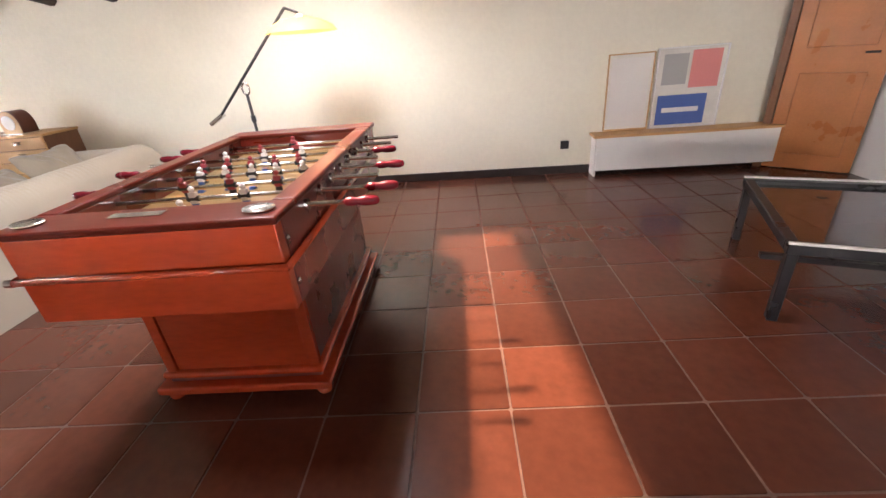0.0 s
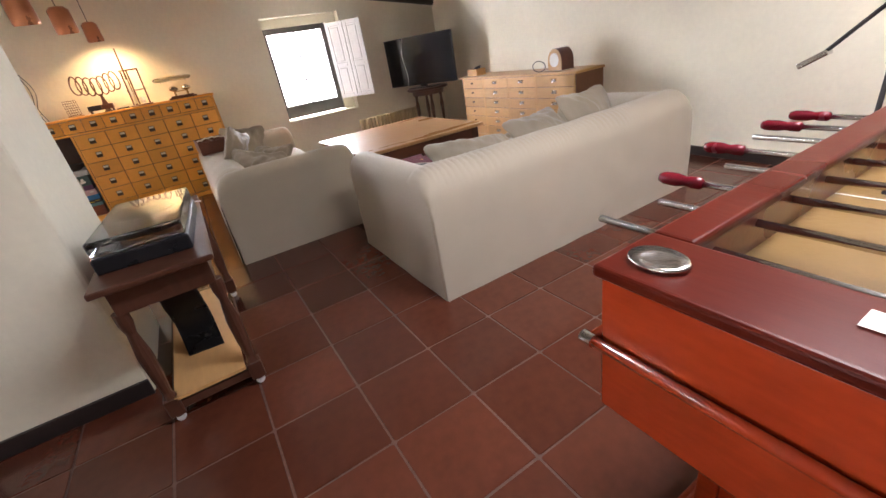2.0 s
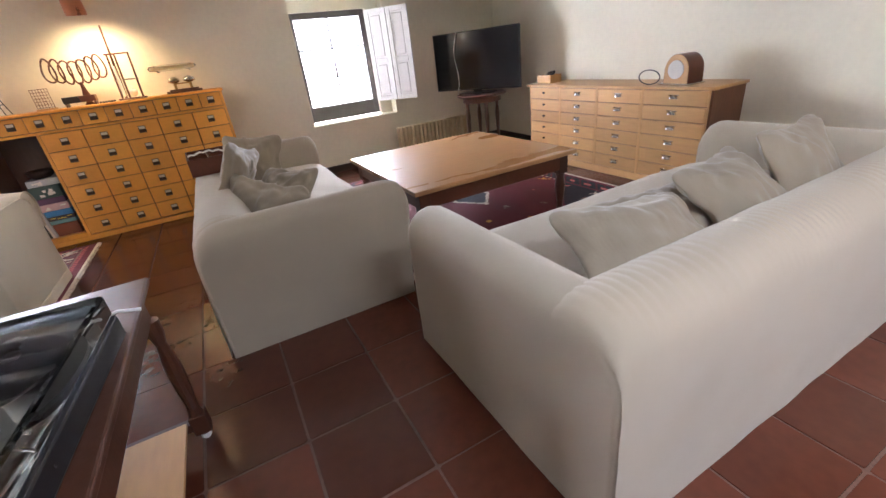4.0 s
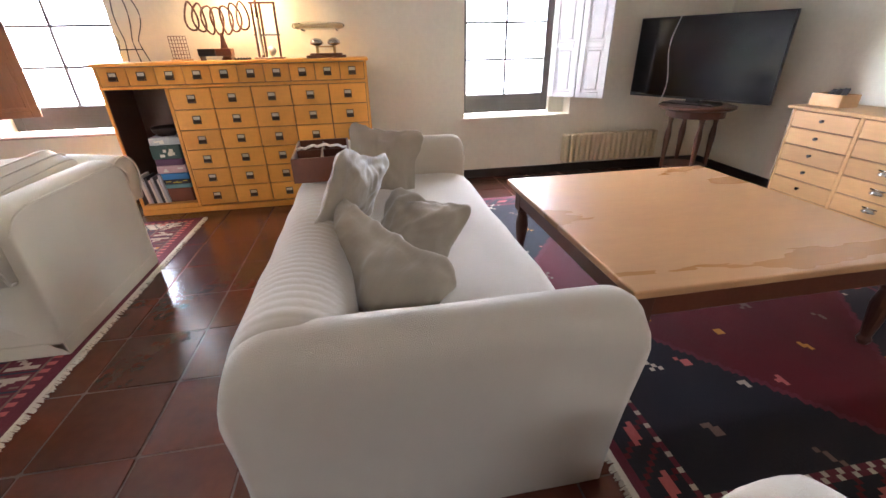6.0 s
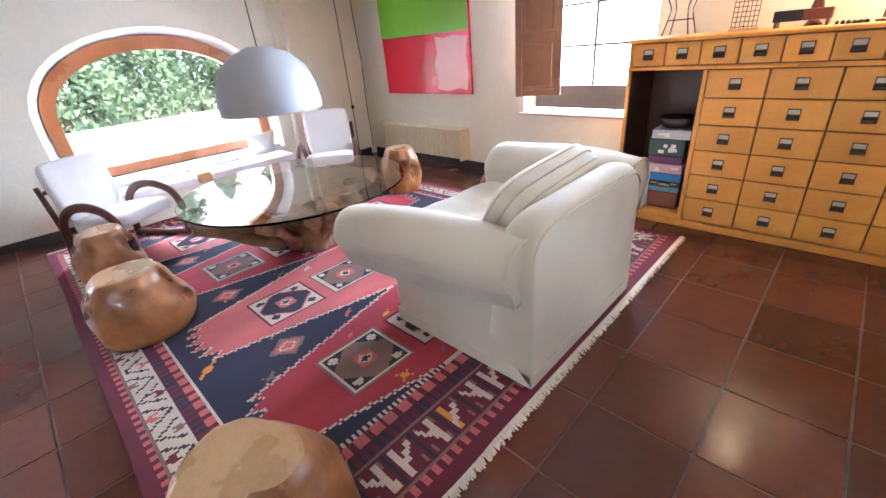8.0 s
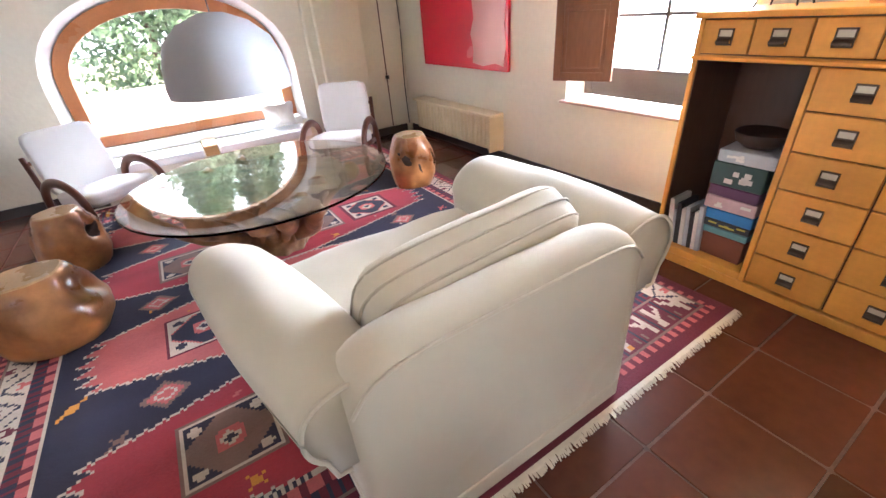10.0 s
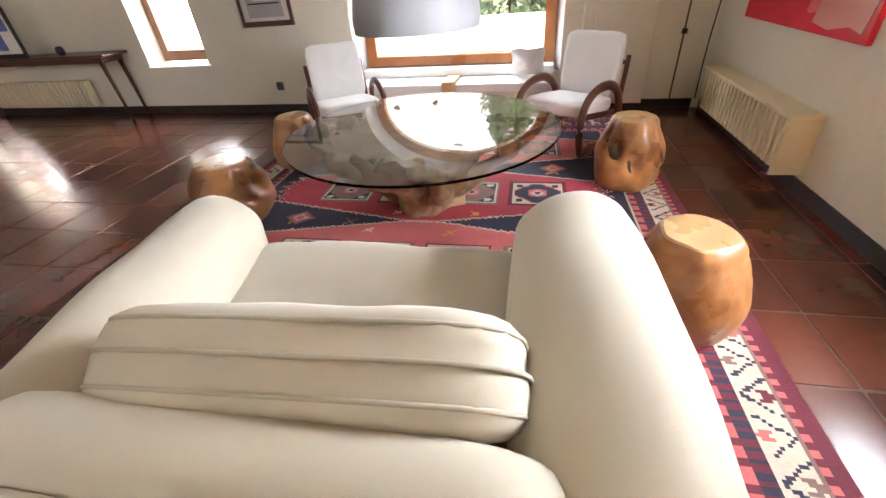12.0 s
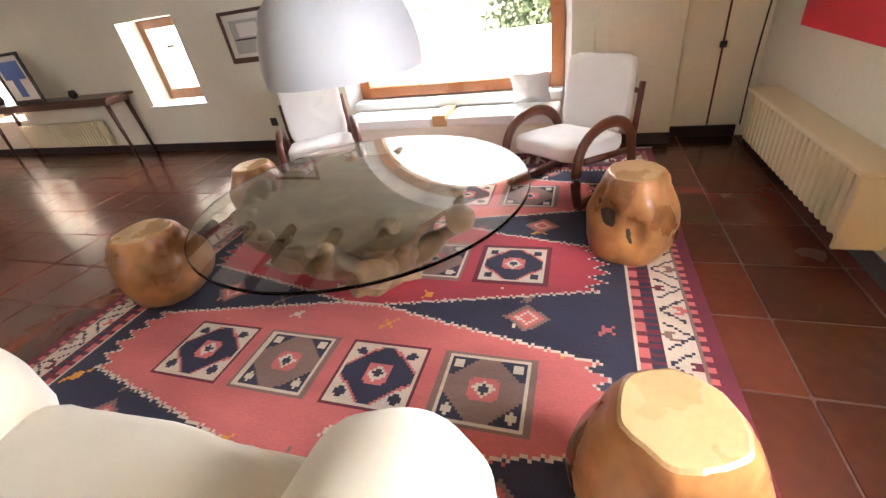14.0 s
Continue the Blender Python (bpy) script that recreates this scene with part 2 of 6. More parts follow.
def soft(bm, sx, sy, sz, p=4.0, seg=20, wob=0.01, freq=3.0, seed=0.0, pinch=0.0, m=None, folds=0.0):
    """A stuffed block: a superellipsoid with creases; pinch pulls the corners out thin, as on a pillow."""
    r = bmesh.ops.create_uvsphere(bm, u_segments=seg * 2, v_segments=seg, radius=1)
    for v in r["verts"]:
        c = v.co.normalized()
        k = (abs(c.x) ** p + abs(c.y) ** p + abs(c.z) ** (p if not pinch else 2)) ** (-1 / p)
        q = Vector((c.x * k, c.y * k, c.z * k))
        if pinch:
            rim = max(abs(q.x), abs(q.y))
            corner = abs(q.x * q.y)
            q.z *= 1 - 0.75 * rim ** 3
            q.x *= 1 + pinch * corner * abs(q.y) - 0.06 * (1 - abs(q.y))
            q.y *= 1 + pinch * corner * abs(q.x) - 0.06 * (1 - abs(q.x))
        n = noise.noise(Vector((q.x * freq + seed, q.y * freq, q.z * freq + seed)))
        n += 0.5 * noise.noise(Vector((q.x * freq * 3 + seed, q.y * freq * 1.2, q.z * freq)))
        if folds:
            w = q.x * 7 + q.y * 3 * math.sin(seed) + 3.2 * noise.noise(Vector((q.x * 1.3 + seed, q.y * 1.3, q.z)))
            n += folds / wob * (1 - abs(math.sin(w))) * (0.25 + 0.75 * min(1, abs(q.x * q.y) * 2.2 + 0.6 * abs(noise.noise(Vector((q.x + seed, q.y, 4))))))
        q = Vector((q.x * sx / 2, q.y * sy / 2, q.z * sz / 2)) + c * n * wob
        v.co = m @ q if m is not None else q
    return bm


def grid_surface(bm, fn, nu, nv):
    vs = [[bm.verts.new(fn(i / nu, j / nv)) for j in range(nv + 1)] for i in range(nu + 1)]
    for i in range(nu):
        for j in range(nv):
            bm.faces.new((vs[i][j], vs[i + 1][j], vs[i + 1][j + 1], vs[i][j + 1]))
    return bm


def prism(bm, outline, y0, y1, m=None):
    """An outline of (x, z) carried from y0 to y1."""
    a = [bm.verts.new((m or Matrix()) @ Vector((x, y0, z))) for x, z in outline]
    b = [bm.verts.new((m or Matrix()) @ Vector((x, y1, z))) for x, z in outline]
    n = len(a)
    bm.faces.new(a)
    bm.faces.new(b[::-1])
    for i in range(n):
        bm.faces.new((a[i], b[i], b[(i + 1) % n], a[(i + 1) % n]))
    return bm


# ---- large structure ----
WEST, EAST = -7.65, 6.0
SLOPE = 0.15
RIDGE = 0.0


def north(x):
    return 4.4 - 0.05 * x


def south(x):
    return -4.71 - 0.035 * (x + 3.39)


def roof(x, y):
    top = north(x)
    return 2.09 + SLOPE * (top - max(y, RIDGE)) - SLOPE * max(0, RIDGE - y)


def wall_with_holes(name, m, x0, x1, top, thick, holes, mat):
    """A wall along its own x, thick towards +y. holes: (x0, x1, z0, z1)."""
    xs = sorted({x0, x1, *[h[0] for h in holes], *[h[1] for h in holes]})
    bm = bmesh.new()
    for a, b in zip(xs, xs[1:]):
        hs = sorted([h for h in holes if h[0] <= a and h[1] >= b], key=lambda h: h[2])
        z = -0.05
        for h in hs:
            box(bm, a, b, 0, thick, z, h[2])
            z = h[3]
        box(bm, a, b, 0, thick, z, top)
    bmesh.ops.remove_doubles(bm, verts=bm.verts, dist=1e-4)
    bmesh.ops.transform(bm, matrix=m, verts=bm.verts)
    return structure(name, bm, mat)


W1, W2 = (1.99, 3.12, 0.615, 2.0), (-2.09, -0.96, 0.635, 2.0)
# along the west wall, its own x runs along world y
west_m = Matrix(((0, -1, 0, WEST), (1, 0, 0, 0), (0, 0, 1, 0), (0, 0, 0, 1)))
wall_with_holes("wall_west", west_m, -4.9, 5.2, 3.3, 0.5, [W1, W2], PLASTER)

SA = math.atan(-0.035)
south_m = Matrix.Translation((-3.39, -4.71, 0)) @ Matrix.Rotation(SA, 4, "Z")
NA = math.atan(-0.05)
north_m = Matrix.Translation((0, 4.4, 0)) @ Matrix.Rotation(NA, 4, "Z")
wall_with_holes("wall_north", north_m, -8.1, 6.2, 3.0, 0.4, [], PLASTER)
structure("wall_east", B(EAST, EAST + 0.3, -6.2, 4.5, -0.05, 3.3), PLASTER)


# arch opening as a polygon in the wall's own x and z
AX0, AX1, AZ0, AZ1, SPRING = -2.94, -1.02, 0.36, 1.60, 0.93


OPEN = (AX0 - 0.06, AX1 + 0.07, AZ0, AZ1 + 0.06, SPRING)


def arch_outline(x0, x1, z0, z1, spring, n=20):
    c, a, b = (x0 + x1) / 2, (x1 - x0) / 2, z1 - spring
    return [(x1, z0)] + [(c + a * math.cos(math.pi * k / n), spring + b * math.sin(math.pi * k / n) ** 0.9) for k in range(n + 1)] + [(x0, z0)]


def south_wall():
    x0, x1, top, thick = -4.35, 9.6, 3.2, 0.5
    holes = [(0.82, 1.62, 0.525, 1.37), (4.1, 5.05, 0.48, 1.45)]
    bm = bmesh.new()
    out = arch_outline(*OPEN)
    xs = sorted({x0, x1, OPEN[0], OPEN[1], *[h[0] for h in holes], *[h[1] for h in holes]})
    for a, b in zip(xs, xs[1:]):
        if a == OPEN[0]:
            box(bm, a, b, -thick, 0, -0.05, AZ0)
            box(bm, a, b, -thick, 0, OPEN[3], top)
            arc = out[1:-1]
            for (xa, za), (xb, zb) in zip(arc, arc[1:]):
                prism(bm, [(xa, za), (xb, zb), (xb, OPEN[3]), (xa, OPEN[3])], -thick, 0)
            continue
        hs = [h for h in holes if h[0] <= a and h[1] >= b]
        if hs:
            box(bm, a, b, -thick, 0, -0.05, hs[0][2])
            box(bm, a, b, -thick, 0, hs[0][3], top)
        else:
            box(bm, a, b, -thick, 0, -0.05, top)
    bmesh.ops.remove_doubles(bm, verts=bm.verts, dist=1e-4)
    bmesh.ops.transform(bm, matrix=south_m, verts=bm.verts)
    structure("wall_south", bm, PLASTER)
    # splayed plaster reveal between the wall's face and the wooden arch
    bm = bmesh.new()
    big, small = arch_outline(*OPEN), arch_outline(AX0, AX1, AZ0, AZ1, SPRING)
    a = [bm.verts.new((x, 0.0, z)) for x, z in big]
    b = [bm.verts.new((x, -0.2, z)) for x, z in small]
    for k in range(len(a)):
        j = (k + 1) % len(a)
        bm.faces.new((a[k], a[j], b[j], b[k]))
    bmesh.ops.transform(bm, matrix=south_m, verts=bm.verts)
    structure("arch_reveal", bm, WHITE)


south_wall()
structure("floor", B(WEST - 0.5, EAST + 0.3, -6.3, 5.3, -0.15, -0.0035), GROUT)

# sloping ceiling with one roof light over the games end
HX0, HX1, HY0, HY1 = -1.45, -0.82, 1.25, 3.5
bm = bmesh.new()


def slab(xa, xb, ya, yb):
    vs = [bm.verts.new((x, y, roof(0, y) + dz)) for dz in (0, 0.2) for x, y in ((xa, ya), (xb, ya), (xb, yb), (xa, yb))]
    for f in ((0, 1, 2, 3), (4, 5, 6, 7), (0, 1, 5, 4), (1, 2, 6, 5), (2, 3, 7, 6), (3, 0, 4, 7)):
        bm.faces.new([vs[i] for i in f])


XA, XB = WEST - 1.3, EAST + 0.3  # unseen overhang added to keep the sun off the west windows
slab(XA, XB, -5.4, RIDGE)
slab(XA, XB, RIDGE, HY0)
slab(XA, HX0, HY0, HY1)
slab(HX1, XB, HY0, HY1)
slab(XA, XB, HY1, 5.3)
structure("ceiling", bm, CEILING)

# roof beams: rough logs, one object each
for k, x in enumerate([-7.64, -7.05, -6.72, -6.32, -5.66] + [-5.66 + 0.64 * i for i in range(1, 18)]):
    if HX0 - 0.08 < x < HX1 + 0.08:
        continue
    for ya, yb in ((north(x) + 0.1, RIDGE), (RIDGE, south(x) - 0.1)):
        pts, rs = [], []
        for i in range(9):
            f = i / 8
            y = ya + (yb - ya) * f
            pts.append((x + 0.02 * math.sin(f * 5 + k), y, roof(0, y) - 0.05 + 0.012 * math.sin(f * 7 + k * 2)))
            rs.append(0.075 + 0.008 * math.sin(f * 4 + k * 1.7))
        structure("beam", tube(bmesh.new(), pts, rs, 10), BEAM, smooth=True)

PX0, PX1, PY0, PY1 = -3.75, -3.0, -0.62, 0.04
structure("pillar", B(PX0, PX1, PY0, PY1, -0.05, 2.9, 0.02), PLASTER)


def skirting(name, m, x0, x1):
    bm = B(x0, x1, -0.016, 0, 0, 0.085, 0.003, 1)
    bmesh.ops.transform(bm, matrix=m, verts=bm.verts)
    structure(name, bm, SKIRT)


skirting("baseboard", north_m, -7.8, 6.0)
skirting("baseboard", west_m @ Matrix.Identity(4), -4.5, 4.78)
skirting("baseboard", south_m @ Matrix.Rotation(math.pi, 4, "Z"), -9.4, 4.2)
skirting("baseboard", Matrix.Translation((PX1, 0, 0)) @ Matrix.Rotation(math.pi / 2, 4, "Z") , PY0, PY1)

# a shallow pier beside the arch, and the plastered closet door in the corner behind it
bm = B(-3.74, -3.26, -0.1, 0.14, -0.05, 2.9, 0.008)
bmesh.ops.transform(bm, matrix=south_m, verts=bm.verts)
structure("pier", bm, PLASTER)
bm = B(-3.744, -3.256, 0.14, 0.153, 0, 0.085)
bmesh.ops.transform(bm, matrix=south_m, verts=bm.verts)
structure("baseboard", bm, SKIRT)
cd = thing("door_2", south_m @ Matrix.Translation((-4.26, 0, 0)), "", "")
cd["kind"] = "structure"
part("door_leaf", B(0.26, 0.50, 0.004, 0.012, 0.09, 1.95, 0.002, 1), PLASTER, cd)
part("door_gap", B(0.245, 0.259, 0.003, 0.007, 0.09, 1.95), WALNUT, cd)
part("latch", B(0.232, 0.275, 0.012, 0.03, 0.63, 0.67, 0.004, 1), IRON, cd)


# ---- windows ----
def mitred_frame(bm, x0, x1, z0, z1, w, y0, y1, low=0):
    box(bm, x0, x0 + w, y0, y1, z0, z1, 0.004, 1)
    box(bm, x1 - w, x1, y0, y1, z0, z1, 0.004, 1)
    box(bm, x0 + w, x1 - w, y0, y1, z0, z0 + (low or w * 1.6), 0.004, 1)
    box(bm, x0 + w, x1 - w, y0, y1, z1 - w, z1, 0.004, 1)


def window(name, m, x0, x1, z0, z1, depth, cols, rows, mat, w=0.07, sill=True, low=0.112):
    """A casement set back in its opening: frame, bars, panes and sill. Its own y points out of the room."""
    win = thing(name, m, "", "")
    win["kind"] = "structure"
    bm = bmesh.new()
    mitred_frame(bm, x0, x1, z0 + 0.02, z1, w, depth, depth + 0.06, low)
    part("window_frame", bm, mat, win)
    gx0, gx1, gz0, gz1 = x0 + w, x1 - w, z0 + 0.02 + low, z1 - w
    bm = bmesh.new()
    for i in range(1, cols):
        x = gx0 + (gx1 - gx0) * i / cols
        box(bm, x - 0.012, x + 0.012, depth + 0.012, depth + 0.045, gz0, gz1, 0.003, 1)
    for i in range(1, rows):
        z = gz0 + (gz1 - gz0) * i / rows
        box(bm, gx0, gx1, depth + 0.015, depth + 0.042, z - 0.011, z + 0.011, 0.003, 1)
    if cols * rows > 1:
        part("glazing_bar", bm, mat, win)
    for i in range(cols):
        for j in range(rows):
            a, b = gx0 + (gx1 - gx0) * i / cols + 0.012, gx0 + (gx1 - gx0) * (i + 1) / cols - 0.012
            c, d = gz0 + (gz1 - gz0) * j / rows + 0.011, gz0 + (gz1 - gz0) * (j + 1) / rows - 0.011
            part("pane", B(a, b, depth + 0.026, depth + 0.03, c, d), GLASS, win).visible_shadow = False
    if sill:
        part("window_sill", B(x0 - 0.03, x1 + 0.03, -0.035, depth, z0 - 0.014, z0 + 0.004, 0.004), sill, win)
    return win


def shutter(name, m, w, z0, z1, leaves, mat, label, win):
    """Folding shutter leaves with raised fields, hinged at x 0, in their own xz plane."""
    for k in range(leaves):
        a, b = k * w / leaves + 0.003, (k + 1) * w / leaves - 0.003
        bm = bmesh.new()
        s = 0.055
        box(bm, a, a + s, 0, 0.032, z0, z1, 0.003, 1)
        box(bm, b - s, b, 0, 0.032, z0, z1, 0.003, 1)
        mid = z0 + (z1 - z0) * 0.45
        for c, d in ((z0, z0 + s), (mid - s / 2, mid + s / 2), (z1 - s, z1)):
            box(bm, a + s, b - s, 0, 0.032, c, d, 0.003, 1)
        for c, d in ((z0 + s, mid - s / 2), (mid + s / 2, z1 - s)):
            box(bm, a + s, b - s, 0.01, 0.022, c, d)
            box(bm, a + s + 0.022, b - s - 0.022, 0.004, 0.028, c + 0.022, d - 0.022, 0.007, 1)
        part("shutter", bm, mat, win, label, m=m)


SILL = material("reddish_sill_tile", (0.40, 0.26, 0.20), 0.4, var=0.25)
structure("window_cheek", B(WEST - 0.5, WEST - 0.15, 2.95, W1[1] + 0.001, W1[2] + 0.001, W1[3] - 0.001), PLASTER)
structure("window_head", B(WEST - 0.5, WEST - 0.15, W1[0] - 0.001, 2.95, W1[3] - 0.12, W1[3] - 0.001), PLASTER)
structure("window_head", B(WEST - 0.5, WEST - 0.15, W2[0] - 0.001, W2[1] + 0.001, W2[3] - 0.12, W2[3] - 0.001), PLASTER)
w1 = window("window_1", west_m, W1[0], 2.95, W1[2], W1[3] - 0.12, 0.2, 2, 3, FRAME, sill=PLASTER, low=0.18)
shutter("shutter", Matrix.Translation((2.93, 0.15, 0)) @ Matrix.Rotation(-0.74, 4, "Z"), 0.57, 0.78, 1.86, 2, SHUTTER_W, "white painted folding shutter", w1)
w2 = window("window_2", west_m, W2[0], W2[1], W2[2], W2[3] - 0.12, 0.2, 2, 3, FRAME, sill=SILL, low=0.2)
shutter("shutter", Matrix.Translation((W2[0] + 0.37, 0.02, 0)) @ Matrix.Rotation(math.pi + 0.42, 4, "Z"), 0.40, 0.80, 1.86, 1, SHUTTER_B, "brown wooden shutter with raised field", w2)

out_m = south_m @ Matrix.Rotation(math.pi, 4, "Z")  # its own x runs west, y out of the room
window("window_3", out_m, -1.62, -0.82, 0.525, 1.37, 0.24, 1, 1, SHUTTER_B, w=0.09, sill=WHITE)
window("window_4", out_m, -5.05, -4.1, 0.48, 1.45, 0.24, 1, 1, SHUTTER_B, w=0.09, sill=WHITE)


def arch_window():
    win = thing("window_5", south_m, "", "")
    win["kind"] = "structure"
    # wooden arch: the outer outline less the inner one
    def ring(bm, o, i, y0, y1):
        n = len(o)
        vo0, vo1 = [bm.verts.new((x, y0, z)) for x, z in o], [bm.verts.new((x, y1, z)) for x, z in o]
        vi0, vi1 = [bm.verts.new((x, y0, z)) for x, z in i], [bm.verts.new((x, y1, z)) for x, z in i]
        for k in range(n):
            j = (k + 1) % n
            for q in ((vo0[k], vo0[j], vi0[j], vi0[k]), (vo1[k], vo1[j], vi1[j], vi1[k]), (vo0[k], vo0[j], vo1[j], vo1[k]), (vi0[k], vi0[j], vi1[j], vi1[k])):
                bm.faces.new(q)
    o = arch_outline(AX0, AX1, AZ0, AZ1, SPRING)
    i = arch_outline(AX0 + 0.105, AX1 - 0.105, AZ0 + 0.16, AZ1 - 0.12, SPRING)
    bm = bmesh.new()
    ring(bm, o, i, -0.24, -0.16)
    part("window_frame", bm, ARCHWOOD, win, "orange-brown varnished wooden arch frame")
    bm = bmesh.new()
    box(bm, AX0 + 0.105, AX1 - 0.105, -0.235, -0.13, AZ0 + 0.052, AZ0 + 0.155, 0.01)
    part("bottom_rail", bm, ARCHWOOD, win, "reddish wooden bottom rail")
    bm = bmesh.new()
    prism(bm, i, -0.205, -0.2)
    part("pane", bm, GLASS, win).visible_shadow = False
    part("window_sill", B(AX0, AX1, -0.16, 0.02, AZ0 - 0.02, AZ0 + 0.05, 0.006), WHITE, win)


ARCHWOOD = material("orange_varnished_wood", (0.42, 0.155, 0.05), 0.3, var=0.2, scale=4, coat=0.4)
arch_window()

# ---- outdoors, seen through the windows ----
GRASS = material("dry_lawn", (0.30, 0.31, 0.20), 0.9, var=0.3, scale=1.0)
LEAF = material("hedge_leaf", (0.15, 0.24, 0.13), 0.6, var=0.25, scale=2, rand=0.2)
BARK = material("bark", (0.12, 0.09, 0.07), 0.9, var=0.3)
structure("ground", B(-60, 60, -70, 60, -1.2, -1.0), GRASS)
# added glowing sheet, stands in for the blown-out bright sky
SKY_GLOW = glow("glowing_white_sky", (0.93, 0.97, 1.0), 1.1)
structure("backdrop", B(-90, 90, -75.2, -75, -1, 60), SKY_GLOW)
STONE = material("pale_terrace", (0.80, 0.77, 0.70), 0.8, var=0.1)
structure("pavement", B(-14, 8, -13.5, -6.6, -0.999, 0.1), STONE)


def tree(x, y, h, r, seed):
    rnd = random.Random(seed)
    t = thing("tree", Matrix.Translation((x, y, -1.0)), "dense green conifer behind the lawn", "tree", "trees beyond the arched window")
    part("trunk", rod(bmesh.new(), (0, 0, 0), (0, 0, h * 0.9), 0.16, 0.03), BARK, t)
    bm = bmesh.new()
    for k in range(9000):
        f = rnd.random() ** 0.8
        a = rnd.random() * 2 * math.pi
        rr = r * (1 - f) ** 0.7 * (0.6 + 0.45 * rnd.random()) * (1 + 0.25 * math.sin(a * 5 + f * 9))
        c = Vector((rr * math.cos(a), rr * math.sin(a), 0.3 + f * (h - 0.3)))
        d = Vector((rnd.uniform(-1, 1), rnd.uniform(-1, 1), rnd.uniform(-0.6, 1))).normalized() * rnd.uniform(0.12, 0.24)
        e = d.cross(Vector((rnd.random(), rnd.random(), rnd.random()))).normalized() * 0.08
        bm.faces.new([bm.verts.new(c - e), bm.verts.new(c + d * 0.5 - e * 0.6), bm.verts.new(c + d), bm.verts.new(c + e)])
    part("crown", bm, LEAF, t)


for k, (x, y, h, r) in enumerate(((-5.5, -16.5, 7.5, 1.9), (-7.3, -17.5, 8, 2.1), (-10.6, -21, 6.5, 1.6), (-13.5, -21, 7.5, 2.4), (-16.5, -19, 8, 2.6), (-9.0, -24, 8, 1.9))):
    tree(x, y, h, r, k)

# ---- fittings on the walls ----


def radiator(m, length, z0, z1, depth, label, top=False):
    r = thing("radiator", m, label, "radiator")
    n = max(4, int(length / 0.06))
    fin = None
    for k in range(n):
        if fin is None:
            bm = bmesh.new()
            box(bm, -0.022, 0.022, -depth, -0.03, z0, z1, 0.014, 2)
            fin = mesh_of("fin", bm, RADIATOR)
        part("fin", fin, RADIATOR, r, m=Matrix.Translation(((k + 0.5) * length / n, 0, 0)))
    bm = bmesh.new()
    rod(bm, (0, -depth / 2, z0 + 0.04), (length, -depth / 2, z0 + 0.04), 0.016)
    rod(bm, (0, -depth / 2, z1 - 0.04), (length, -depth / 2, z1 - 0.04), 0.016)
    part("pipe", bm, RADIATOR, r)
    if top:
        part("body", B(0.004, length - 0.004, -depth + 0.010, -0.028, z0 + 0.012, z1 - 0.004, 0.003, 1), RADIATOR, r)
        part("cover", B(-0.03, length + 0.02, -depth - 0.02, -0.002, z1 + 0.004, z1 + 0.03, 0.006), RADIATOR, r, "cream top cover")
        part("end_panel", B(length + 0.0, length + 0.02, -depth - 0.02, -0.002, z0 - 0.02, z1 + 0.004, 0.004), RADIATOR, r)
    return r


radiator(west_m @ Matrix.Translation((3.05, 0, 0)), 1.08, 0.13, 0.42, 0.14, "cream ribbed column radiator under the window")
radiator(west_m @ Matrix.Translation((-4.13, 0, 0)), 1.32, 0.13, 0.42, 0.15, "long cream ribbed radiator with a flat top cover", True)
radiator(out_m @ Matrix.Translation((-4.2, 0, 0)), 1.65, 0.12, 0.42, 0.12, "cream ribbed radiator under the console table")


def socket(m, label):
    s = thing("wall_socket", m, label, "socket")
    part("plate", B(-0.042, 0.042, -0.008, 0.0, -0.042, 0.042, 0.004), BLACK, s)
    part("insert", B(-0.024, 0.024, -0.014, -0.008, -0.024, 0.024, 0.003), IRON, s)


socket(out_m @ Matrix.Translation((-0.005, 0, 0.28)), "dark square wall socket above the skirting")
socket(north_m @ Matrix.Translation((1.22, 0, 0.30)), "dark square wall socket on the pale wall")
socket(out_m @ Matrix.Translation((-9.2, 0, 1.0)), "dark switch plate on the far wall")

# painting with colour fields
ART = {k: material(k, c, 0.22, var=0.06, scale=2, bump=0.02, spec=0.6) for k, c in dict(art_green=(0.24, 0.55, 0.03), art_yellow=(0.62, 0.62, 0.04), art_red=(0.72, 0.015, 0.04), art_pink=(0.75, 0.28, 0.26), art_blue=(0.10, 0.16, 0.42), art_white=(0.75, 0.72, 0.68), art_grey=(0.45, 0.44, 0.42)).items()}
art = thing("painting", west_m @ Matrix.Translation((-4.04, -0.004, 0.795)) @ Matrix.Diagonal((1.035, 1, 1.03, 1)), "large glossy colour-field painting in green, yellow and red", "painting")
part("canvas", B(0, 1.29, -0.03, 0, 0, 1.3, 0.003), ART["art_red"], art)
part("green_field", B(0.002, 1.288, -0.034, -0.03, 0.58, 1.298), ART["art_green"], art, "bright green upper field")
part("yellow_field", B(0.86, 1.288, -0.038, -0.034, 0.98, 1.298), ART["art_yellow"], art, "yellow patch")
bm = bmesh.new()
prism(bm, [(0.83, 0.05), (0.98, 0.03), (1.14, 0.06), (1.24, 0.04), (1.27, 0.2), (1.25, 0.36), (1.27, 0.53), (1.1, 0.55), (0.95, 0.53), (0.84, 0.55), (0.86, 0.4), (0.81, 0.28), (0.85, 0.15)], -0.0345, -0.03)
part("pink_field", bm, ART["art_pink"], art, "pale pink brushed patch")


